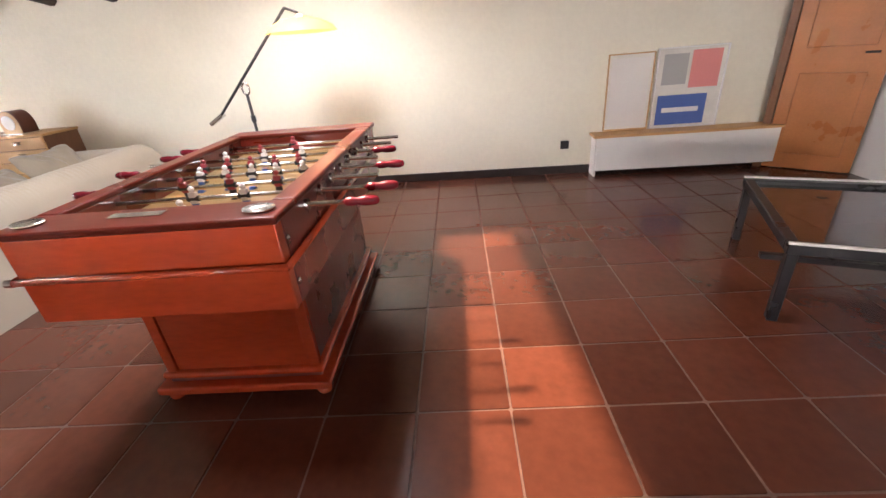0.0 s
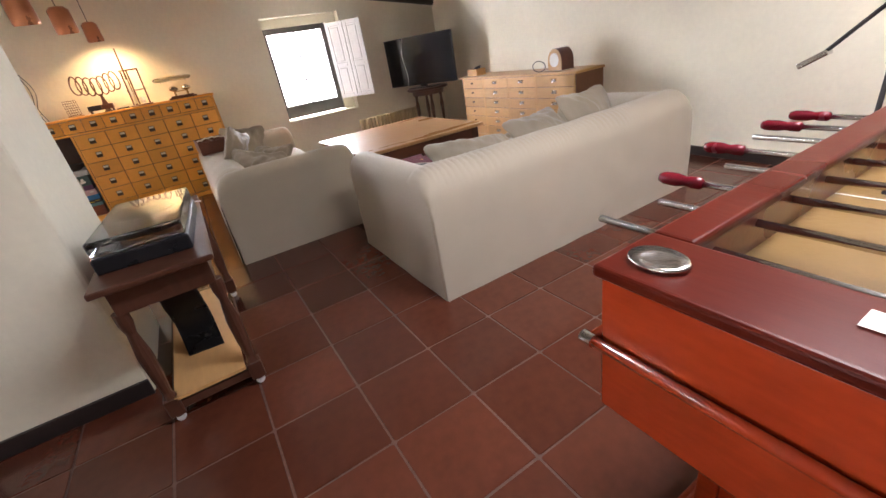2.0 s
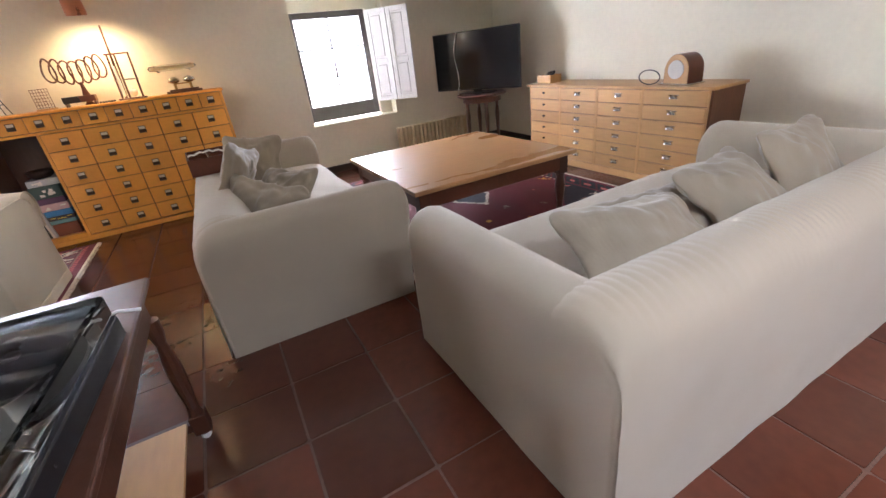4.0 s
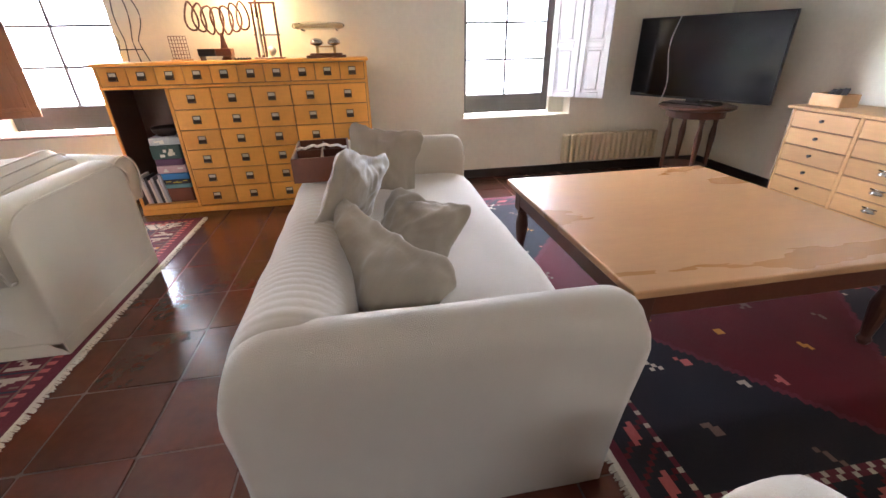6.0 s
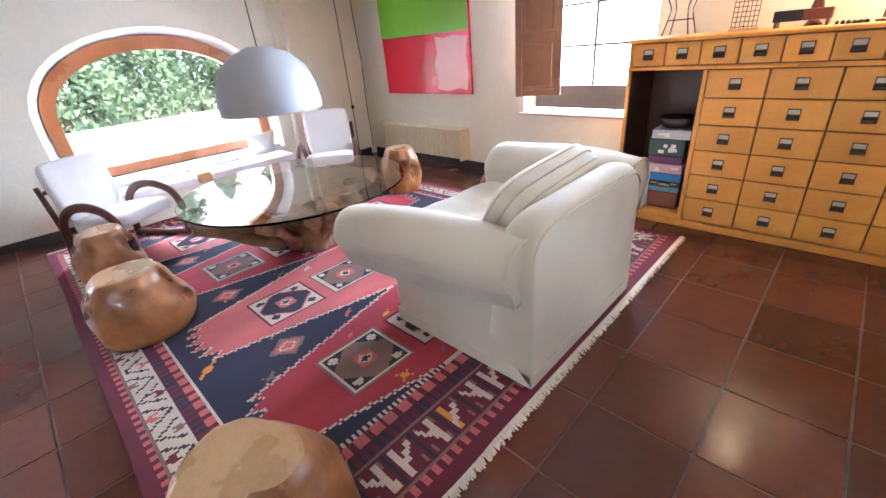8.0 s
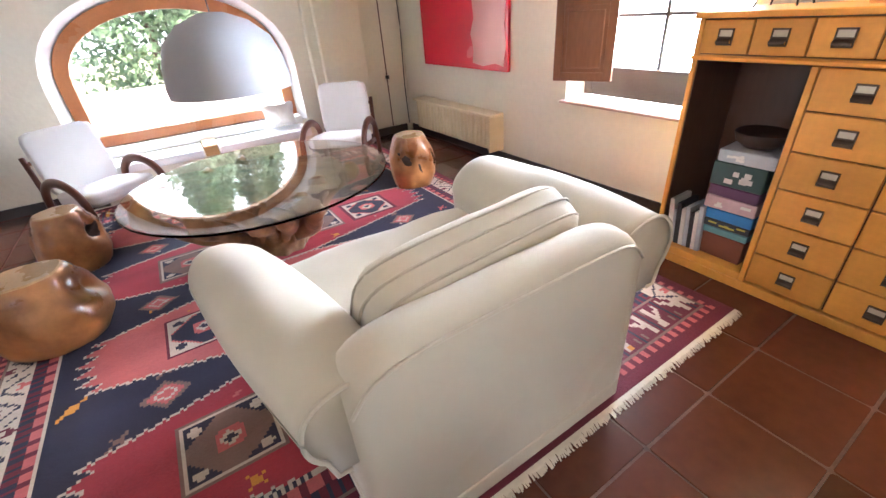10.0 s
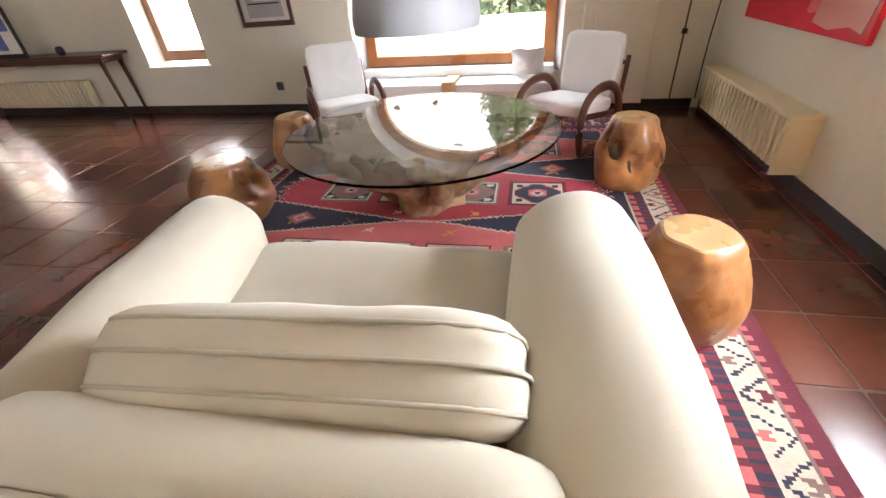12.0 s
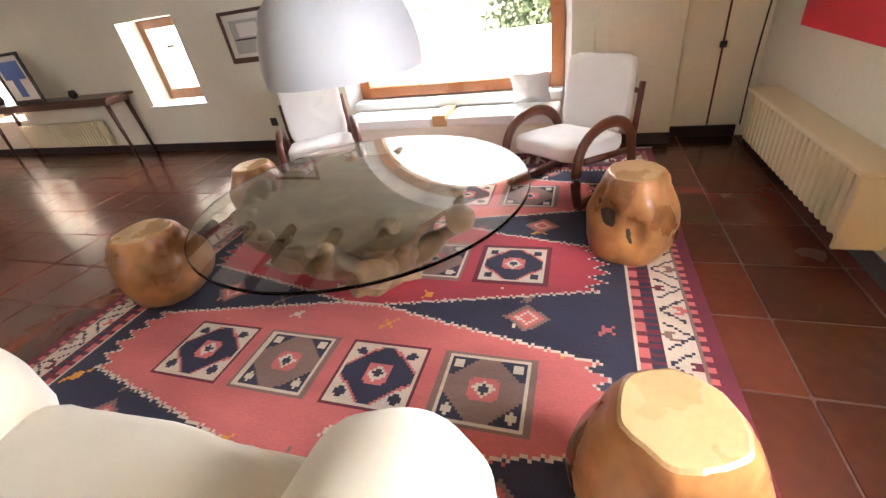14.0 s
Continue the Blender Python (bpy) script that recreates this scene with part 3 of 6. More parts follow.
def framed(m, w, h, label, fmat, patches, border=0.03, name="framed_picture", category="picture"):
    p = thing(name, m, label, category)
    bm = bmesh.new()
    mitred_frame(bm, 0, w, 0, h, border, -0.03, 0)
    part("frame", bm, fmat, p)
    part("sheet", B(border, w - border, -0.012, -0.004, border, h - border), PAPER, p)
    for k, (x0, x1, z0, z1, mat) in enumerate(patches):
        part("patch", B(x0 * w, x1 * w, -0.0125 - 0.0015 * (k + 1), -0.012, z0 * h, z1 * h), mat, p)
    return p


framed(out_m @ Matrix.Translation((-0.225, -0.002, 0.87)), 0.585, 0.445, "grey drawing in a dark wooden frame", WALNUT,
       [(0.16, 0.84, 0.18, 0.82, ART["art_grey"]), (0.3, 0.7, 0.5, 0.76, ART["art_white"]), (0.2, 0.8, 0.44, 0.47, IRON)])
framed(out_m @ Matrix.Translation((-7.8, -0.002, 0.36)), 1.0, 1.2, "tall dark poster in brown tones", BEAM,
       [(0.06, 0.94, 0.06, 0.94, PINE_DARK), (0.4, 0.62, 0.2, 0.7, WALNUT)], name="poster", category="poster")
framed(out_m @ Matrix.Translation((-3.45, -0.30, 0.722)), 0.56, 0.55, "picture in blue tones leaning on the console table", IRON,
       [(0.08, 0.92, 0.1, 0.9, ART["art_white"]), (0.15, 0.85, 0.5, 0.85, ART["art_blue"]), (0.35, 0.6, 0.15, 0.6, ART["art_blue"])])

# electric cable down the corner
corner = Vector((WEST + 0.05, south(WEST) + 0.05, 0))
solid("cable", tube(bmesh.new(), [corner + Vector((0.01 * math.sin(z * 4), 0.004 * math.sin(z * 7), z)) for z in [i * 0.1 for i in range(1, 22)]], 0.006, 6), BLACK, "thin black electric cable hanging in the corner", "cable", smooth=True)

# the niche panel beside the arch, a shallow pilaster
structure("pilaster", B(-6.98, -6.55, south(-6.75) - 0.04, south(-6.75) + 0.07, 0, 3.2, 0.01), PLASTER)

# ---- seating corner by the fireplace side ----


def pillow(bm_args, m, mat, name="cushion", label="", parent=None):
    sx, sy, sz, seed = bm_args
    bm = soft(bmesh.new(), sx, sy, sz, p=5.5, seg=44, wob=0.014, freq=2.6, seed=seed, pinch=0.2, folds=0.011)
    return tagged(part(name, bm, mat, parent, label, True, m), category="" if parent else "cushion")


def sofa(m, length, label, depth=0.98, back=0.74, arm_front=0.62, lean=0.0, flare=0.0):
    """Its own x runs along the length, y 0 is the back, y depth the front."""
    s = thing("sofa", m, label, "sofa", "pair of linen sofas")
    part("base", soft_box(0.12, length - 0.12, 0.1, depth - 0.02, 0.0, 0.32, 0.03), LINEN, s, smooth=True)
    # back: a leaning slab with a rounded top
    def back_fn(u, v):
        x = 0.004 + u * (length - 0.008)
        d = min(1, min(x, length - x) / 0.095)
        a = v * 2
        if a < 0.8:
            y, z = 0.004 + 0.012 * (a / 0.8) ** 2, back * 0.80 * a / 0.8
        elif a < 1.2:
            t = (a - 0.8) / 0.4 * math.pi
            y, z = 0.016 + 0.15 * (1 - math.cos(t)), back * 0.80 + back * 0.20 * math.sin(t) + 0.0045 * abs(math.sin(x * 85 + 2.5 * math.sin(x * 7) + 1.5 * noise.noise(Vector((x * 3, a * 2, 2))))) * math.sin(t) * (0.3 + 0.7 * min(1, abs(noise.noise(Vector((x * 1.7, 0, 9))) * 2.6)))
        else:
            y, z = 0.316 + 0.03 * (a - 1.2) / 0.8, back * 0.80 * (1 - (a - 1.2) / 0.8)
        z += 0.004 * noise.noise(Vector((x * 4, a * 3, 1)))
        y -= lean * max(0, z / back) ** 1.3
        z -= 0.012 * math.sin(u * math.pi) * (a > 0.6) + 0.095 * (1 - math.sqrt(max(0, 1 - (1 - d) ** 2))) * max(0, min(1, z / back - 0.4)) / 0.6
        return Vector((x, y + 0.006 * noise.noise(Vector((x * 5, a * 5, 3))), z))
    part("backrest", grid_surface(bmesh.new(), back_fn, 420, 60), LINEN, s, smooth=True)
    for side in (0, 1):
        # arm: rises from a low front to the height of the back in one curve
        def arm_fn(u, v, side=side):
            y = 0.018 + u * (depth - 0.018)
            top = arm_front + (back - 0.012 - arm_front) * (1 - u) ** 1.2
            top -= 0.07 * (1 - math.sqrt(max(0, 1 - (max(0, u - 0.90) / 0.10) ** 2)))
            if y < 0.166:
                top = min(top, back * (0.80 + 0.20 * math.sqrt(max(0, 1 - ((0.166 - y) / 0.15) ** 2))) - 0.012)
            a = v * 2
            w, r = 0.19, 0.095
            if a < 0.8:
                x, z = 0, (top - r) * a / 0.8
            elif a < 1.2:
                t = (a - 0.8) / 0.4 * math.pi
                x, z = r * (1 - math.cos(t)), top - r + r * math.sin(t)
            else:
                x, z = w, (top - r) * (1 - (a - 1.2) / 0.8)
            x += 0.004 * noise.noise(Vector((y * 4, a * 4, side)))
            y -= lean * (1 - u) ** 2.5 * max(0, z / back) ** 1.3
            out = (max(0, z) / top) ** 1.5
            x -= flare * out
            y += 0.5 * flare * u ** 2 * out
            return Vector((length - x if side else x, y, z))
        bm = grid_surface(bmesh.new(), arm_fn, 56, 36)
        for u in (0, 1):
            loop = [arm_fn(u, v / 36) for v in range(37)]
            bm.faces.new([bm.verts.new(p) for p in loop])
        bmesh.ops.remove_doubles(bm, verts=bm.verts, dist=1e-4)
        part("armrest", bm, LINEN, s, smooth=True)
    part("seat_cushion", soft(bmesh.new(), length - 0.29, depth - 0.30, 0.2, p=9, seg=26, wob=0.012, freq=2.4, m=Matrix.Translation((length / 2, 0.30 + (depth - 0.30) / 2, 0.385))), LINEN, s, smooth=True)
    for x in (0.08, length - 0.08):
        for y in (0.08, depth - 0.08):
            part("foot", rod(bmesh.new(), (x, y, 0), (x, y, 0.03), 0.02), WALNUT, s)
    return s


def soft_box(x0, x1, y0, y1, z0, z1, bev):
    return B(x0, x1, y0, y1, z0, z1, bev, 4)


# back on its own south side, open to the low table
sofa(Matrix.Translation((-6.43, 0.615, 0)), 2.23, "greige linen two-seat sofa with rounded arms, grey cushions on it", depth=1.045, back=0.72, arm_front=0.71, flare=0.06)
# back on its own east side
sofa(Matrix.Translation((-2.59, 1.50, 0)) @ Matrix.Rotation(math.pi / 2, 4, "Z"), 2.28, "greige linen two-seat sofa with taupe cushions along the back", depth=1.17, back=0.735, arm_front=0.71)

# cushions
def P(x, y, z, rx, ry, rz):
    return pose(x, y, z, rx, ry, rz)


CUSHION_SPECS = [
    (0.62, 0.33, 0.15, 1, P(-4.68, 1.00, 0.575, 66, 6, 33), "long taupe rumpled cushion leaning on the sofa back"),
    (0.56, 0.30, 0.13, 2, P(-5.15, 0.95, 0.74, 70, -15, -20), "pale taupe cushion with soft folds propped on the sofa back"),
    (0.42, 0.36, 0.14, 3, P(-5.03, 1.17, 0.55, 48, 0, 42), "taupe cushion half lying on the sofa seat"),
    (0.44, 0.42, 0.15, 4, P(-6.0, 1.09, 0.63, 64, 6, 72), "grey-brown cushion leaning into the sofa corner"),
    (0.60, 0.42, 0.26, 6, P(-3.02, 2.12, 0.58, 30, 6, 84), "large pale taupe cushion lying on the sofa seat"),
    (0.52, 0.42, 0.2, 7, P(-3.05, 2.74, 0.60, 38, 0, 98), "taupe cushion with creased cover against the sofa back"),
    (0.44, 0.38, 0.18, 8, P(-3.22, 2.47, 0.535, 12, -6, 70), "small taupe cushion lying in front of another"),
    (0.50, 0.44, 0.16, 9, P(-3.0, 3.16, 0.63, 58, 0, 92), "taupe square cushion near the sofa arm"),
]
for sx, sy, sz, seed, m, label in CUSHION_SPECS:
    ob = pillow((sx, sy, sz, seed * 3.7), m, PILLOW, label=label)
    ob["group"] = "loose sofa cushions"

# wooden crate on the sofa back
crate = thing("wooden_crate", pose(-5.60, 0.785, 0.715, 0, 0, 3) @ Matrix.Diagonal((0.95, 0.88, 0.88, 1)), "reddish wooden divided crate standing on the sofa back", "crate")
part("bottom", B(-0.22, 0.22, -0.14, 0.14, 0, 0.012), TEAK, crate)
for n_, a in (("long_side", (-0.22, 0.22, -0.152, -0.14, 0, 0.13)), ("long_side", (-0.22, 0.22, 0.14, 0.152, 0, 0.13)), ("short_side", (-0.232, -0.22, -0.152, 0.152, 0, 0.13)), ("short_side", (0.22, 0.232, -0.152, 0.152, 0, 0.13)), ("divider", (-0.22, 0.22, -0.005, 0.005, 0.012, 0.12)), ("divider", (-0.005, 0.005, -0.14, -0.005, 0.012, 0.12)), ("divider", (-0.005, 0.005, 0.005, 0.14, 0.012, 0.12))):
    part(n_, B(*a, 0.002, 1), TEAK, crate)
part("handle", tube(bmesh.new(), [(0.0, -0.14 + 0.28 * i / 12, 0.125 + 0.018 * math.sin(math.pi * i / 12) + 0.006 * math.sin(i * 2.1)) for i in range(13)], 0.008, 6), WHITE, crate, "pale rope handle", smooth=True)

# low pine table
def low_table():
    t = thing("coffee_table", pose(-5.19, 2.57, 0) @ Matrix.Diagonal((0.98, 0.98, 1.037, 1)), "large square worn pine coffee table with turned dark legs", "coffee table")
    a = 0.712
    part("tabletop", B(-a, a, -a, a, 0.455, 0.487, 0.007), TABLETOP, t)
    for x0, x1, y0, y1 in ((-a + 0.06, a - 0.06, -a + 0.05, -a + 0.075), (-a + 0.06, a - 0.06, a - 0.075, a - 0.05), (-a + 0.05, -a + 0.075, -a + 0.08, a - 0.08), (a - 0.075, a - 0.05, -a + 0.08, a - 0.08)):
        part("apron", B(x0, x1, y0, y1, 0.345, 0.455, 0.003, 1), TEAK, t)
    prof = [(0.022, 0), (0.03, 0.02), (0.022, 0.04), (0.03, 0.1), (0.042, 0.2), (0.03, 0.27), (0.038, 0.285), (0.03, 0.30)]
    for sx in (-1, 1):
        for sy in (-1, 1):
            bm = lathe(bmesh.new(), prof, 16, Matrix.Translation((sx * (a - 0.09), sy * (a - 0.09), 0.012)))
            box(bm, sx * (a - 0.09) - 0.042, sx * (a - 0.09) + 0.042, sy * (a - 0.09) - 0.042, sy * (a - 0.09) + 0.042, 0.31, 0.455, 0.004, 1)
            part("leg", bm, WALNUT, t, "turned dark leg", smooth=False)


low_table()


def chest():
    x0, x1, y0, y1 = -6.16, -4.06, 4.18, north(-5) - 0.03
    c = thing("chest_of_drawers", pose(x0, y0, 0) @ Matrix.Diagonal((1, 1, 0.982, 1)), "long pale pine chest of drawers with dark ends and cup handles", "chest of drawers")
    w, d = x1 - x0, y1 - y0
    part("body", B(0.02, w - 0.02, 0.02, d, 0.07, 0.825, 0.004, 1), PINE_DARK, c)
    part("plinth", B(0.0, w, 0.005, d, 0, 0.07, 0.004, 1), PINE, c)
    part("top", B(-0.02, w + 0.02, -0.02, d, 0.825, 0.85, 0.006), PINE, c, "worn pine top")
    part("end_panel", B(w - 0.02, w, 0.012, d, 0.07, 0.825, 0.003, 1), PINE_DARK, c, "dark pine end panel")
    part("end_panel", B(0, 0.02, 0.012, d, 0.07, 0.825, 0.003, 1), PINE_DARK, c, "dark pine end panel")
    cols = [0.02, 0.50, 1.0, 1.5, w - 0.02]
    for i in range(5):
        part("stile", B(cols[i] - (0.012 if i else 0), cols[i] + (0.012 if i < 4 else 0), 0.0, 0.022, 0.07, 0.825, 0.002, 1), PINE, c)
    for i in range(4):
        a, b = cols[i] + 0.014, cols[i + 1] - 0.014
        for j in range(6):
            z = 0.078 + j * 0.1245
            h = 0.1165
            dr = part("drawer", B(a, b, 0.0, 0.03, z, z + h, 0.004, 1), PINE, c)
            bm = bmesh.new()
            cx, cz = (a + b) / 2, z + h * 0.56
            if i == 0:
                rod(bm, (cx, -0.02, cz), (cx, 0.0, cz), 0.012, 0.009, 10)
            else:
                def cup(u, v):
                    t, s = u * math.pi, v * math.pi / 2
                    return Vector((cx - 0.042 * math.cos(t), -0.026 * math.sin(t) * math.cos(s) + 0.0, cz - 0.012 + 0.03 * math.sin(s) * math.sin(t)))
                grid_surface(bm, cup, 10, 5)
                box(bm, cx - 0.045, cx + 0.045, -0.003, 0, cz + 0.012, cz + 0.02)
            part("drawer_handle", bm, STEEL if i else BLACK, dr, "tarnished metal cup handle" if i else "small dark knob", smooth=bool(i))
    return c


chest()

# on the chest: box of things and arched clock radio
bx = thing("wooden_box", pose(-6.02, 4.36, 0.835), "small open pine box with remote controls in it, on the chest", "box")
for a in ((-0.11, 0.11, -0.08, -0.07, 0, 0.085), (-0.11, 0.11, 0.07, 0.08, 0, 0.085), (-0.11, -0.10, -0.07, 0.07, 0, 0.085), (0.10, 0.11, -0.07, 0.07, 0, 0.085), (-0.10, 0.10, -0.07, 0.07, 0, 0.01)):
    part("board", B(*a, 0.002, 1), PINE, bx)
for k, (x, rot, mt) in enumerate(((-0.05, 30, BLACK), (0.0, 38, IRON), (0.05, 48, BLACK))):
    solid("remote_control", B(-0.018, 0.018, -0.06, 0.06, -0.008, 0.008, 0.004, 1, m=pose(0, 0, 0, rot, 0, 10 * k)), mt, "dark remote control lying in the wooden box", "remote control", Matrix.Translation((-6.02 + x, 4.36, 0.835 + 0.075)), group="remote controls")


def clock():
    c = thing("clock", pose(-4.42, 4.34, 0.835, 0, 0, -6), "arched brown wooden clock with pale round dial on the chest", "clock")
    n = 20
    outline = [(0.115, 0.0)] + [(0.115 * math.cos(math.pi * k / n), 0.10 + 0.13 * math.sin(math.pi * k / n)) for k in range(n + 1)] + [(-0.115, 0.0)]
    part("case", prism(bmesh.new(), outline, -0.075, 0.085), TEAK, c, "arched polished wooden case")
    part("front", prism(bmesh.new(), [(x * 0.94, 0.008 + z * 0.95) for x, z in outline], -0.082, -0.075), PINE, c, "pale wooden front")
    bm = bmesh.new()
    rod(bm, (0, -0.09, 0.115), (0, -0.081, 0.115), 0.07, seg=28)
    part("dial", bm, PAPER, c, "pale round dial")
    part("base", B(-0.14, 0.14, -0.11, 0.09, -0.0, 0.012, 0.003, 1), STEEL, c, "pale metal base plate")
    solid("wire_ring", tube(bmesh.new(), [(0.1 * math.cos(a), 0.01 * math.sin(a), 0.055 * math.sin(a)) for a in [2 * math.pi * i / 32 for i in range(32)]], 0.005, 6, closed=True), IRON, "thin dark oval ring leaning by the clock", "ring", pose(-4.66, 4.25, 0.896, 0, 6, 0), smooth=True)


clock()

# television on a small stand in the corner
tv = thing("television", pose(-7.02, 4.03, 0.05, 0, 0, 26) @ Matrix.Diagonal((0.93, 0.93, 0.965, 1)), "large black flat television switched off, on a stand in the corner", "television")
part("screen", B(-0.66, 0.66, -0.012, -0.008, 0.775, 1.475), SCREEN, tv, "glossy black screen")
bm = bmesh.new()
mitred_frame(bm, -0.67, 0.67, 0.765, 1.485, 0.011, -0.016, 0.03)
part("bezel", bm, BLACK, tv)
part("back_cover", B(-0.655, 0.655, -0.007, 0.055, 0.78, 1.47, 0.02), BLACK, tv)
part("foot", B(-0.25, 0.25, -0.1, 0.12, 0.722, 0.735, 0.005), BLACK, tv)
part("neck", B(-0.06, 0.06, 0.0, 0.04, 0.735, 0.78), BLACK, tv)
solid("cable", tube(bmesh.new(), [(0.03 * math.sin(z * 9) + 0.05 * (z - 1), 0, z) for z in [0.7 + i * 0.04 for i in range(20)]], 0.005, 6), WHITE, "thin white cable hanging over the television", "cable", pose(-7.02, 4.03, 0.03, 0, 0, 26) @ Matrix.Translation((-0.28, -0.024, 0)), smooth=True)
stand = thing("side_table", pose(-7.0, 4.08, 0, 0, 0, 26) @ Matrix.Diagonal((1, 1, 1.033, 1)), "small round dark wooden table with turned legs under the television", "side table")
bm = lathe(bmesh.new(), [(0.30, 0.685), (0.325, 0.70), (0.325, 0.715), (0.30, 0.722)], 32)
part("tabletop", bm, WALNUT, stand)
part("apron", lathe(bmesh.new(), [(0.25, 0.62), (0.25, 0.685)], 24), WALNUT, stand)
for k in range(4):
    a = math.pi / 4 + k * math.pi / 2
    bm = lathe(bmesh.new(), [(0.016, 0), (0.024, 0.05), (0.016, 0.1), (0.022, 0.3), (0.03, 0.45), (0.018, 0.55), (0.026, 0.62)], 12, Matrix.Translation((0.2 * math.cos(a), 0.2 * math.sin(a), 0)))
    part("leg", bm, WALNUT, stand, smooth=True)
part("shelf", lathe(bmesh.new(), [(0.19, 0.16), (0.19, 0.18)], 20), WALNUT, stand)


# ---- card cabinet ----
LABELHOLDER = material("dark_brass_holder", (0.10, 0.07, 0.05), 0.45, metal=0.6, var=0.2)
CARD = material("pale_label_card", (0.6, 0.55, 0.45), 0.8, var=0.1)


def card_cabinet():
    x1 = -7.18
    d = 0.44
    c = thing("drawer_cabinet", Matrix.Translation((x1, -0.96, 0)) @ Matrix.Rotation(math.pi / 2, 4, "Z"), "honey-coloured cabinet of many small drawers with an open book niche", "cabinet")
    # its own x runs along the wall, y into the wall, front at y 0
    w = 2.02
    hb = [("side", (0, 0.022, 0.0, d, 0.05, 1.185)), ("side", (w - 0.022, w, 0.0, d, 0.05, 1.185)), ("side", (0.45, 0.475, 0.0, d, 0.05, 1.02))]
    for n_, a in hb:
        part(n_, B(*a, 0.003, 1), HONEY, c)
    part("body", B(0.475, w - 0.022, 0.02, d, 0.06, 1.02), WALNUT, c)
    part("body", B(0.022, w - 0.022, 0.02, d, 1.045, 1.18), WALNUT, c)
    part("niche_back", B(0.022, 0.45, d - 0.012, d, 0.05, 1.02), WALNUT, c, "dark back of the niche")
    # thin dark brown sheets over the niche's inner sides
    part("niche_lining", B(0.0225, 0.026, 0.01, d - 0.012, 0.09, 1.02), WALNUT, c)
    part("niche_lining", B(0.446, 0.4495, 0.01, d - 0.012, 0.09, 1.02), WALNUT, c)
    part("top", B(-0.015, w + 0.015, -0.02, d, 1.185, 1.21, 0.006), HONEY, c)
    part("plinth", B(-0.004, w + 0.004, -0.004, d, 0, 0.05, 0.004, 1), HONEY, c)
    part("niche_floor", B(0.022, 0.45, -0.002, d, 0.05, 0.09, 0.003, 1), HONEY, c)
    part("rail", B(0.022, w - 0.022, -0.006, 0.02, 1.022, 1.045, 0.003, 1), HONEY, c)
    part("rail", B(0.0, 0.9, -0.02, -0.006, 1.026, 1.041, 0.003, 1), HONEY, c, "pull-out writing slide edge")
    cache = {}

    def drawer(x0, x1_, z0, z1):
        key = (round(x1_ - x0, 3), round(z1 - z0, 3))
        if key not in cache:
            ww, hh = key
            holder = bmesh.new()
            hw, hz = 0.03, 0.032
            cz = hh * 0.5
            for a in ((-hw, hw, -0.006, 0, cz + hz - 0.006, cz + hz), (-hw, -hw + 0.005, -0.006, 0, cz - hz, cz + hz), (hw - 0.005, hw, -0.006, 0, cz - hz, cz + hz), (-hw, hw, -0.006, 0, cz - 0.004, cz + 0.002)):
                box(holder, *a)
            # hooked finger pull below the card
            def pull(u, v):
                return Vector((-hw + 0.002 + (2 * hw - 0.004) * u, -0.018 * math.sin(v * math.pi) - 0.003, cz - hz + (hz - 0.004) * v))
            grid_surface(holder, pull, 3, 5)
            cache[key] = (mesh_of("drawer", B(0, ww, 0, 0.02, 0, hh, 0.003, 1), HONEY), mesh_of("handle", holder, LABELHOLDER), mesh_of("label_card", B(-hw + 0.004, hw - 0.004, -0.003, 0, cz + 0.002, cz + hz - 0.006), CARD))
        dm, hm, cm = cache[key]
        dr = part("drawer", dm, HONEY, c, m=Matrix.Translation((x0, 0.0, z0)))
        part("handle", hm, LABELHOLDER, dr, "dark metal label holder with pull", m=Matrix.Translation(((x1_ - x0) / 2, 0, 0)))
        part("label_card", cm, CARD, dr, m=Matrix.Translation(((x1_ - x0) / 2, 0, 0)))

    n = 10
    for k in range(n):
        s = (w - 0.044) / n
        drawer(0.022 + k * s + 0.003, 0.022 + (k + 1) * s - 0.003, 1.05, 1.18)
    for i in range(5):
        s = (w - 0.022 - 0.475) / 5
        for j in range(6):
            zz = (1.02 - 0.06) / 6
            drawer(0.475 + i * s + 0.004, 0.475 + (i + 1) * s - 0.004, 0.06 + j * zz + 0.003, 0.06 + (j + 1) * zz - 0.003)
    return c


card_cabinet()

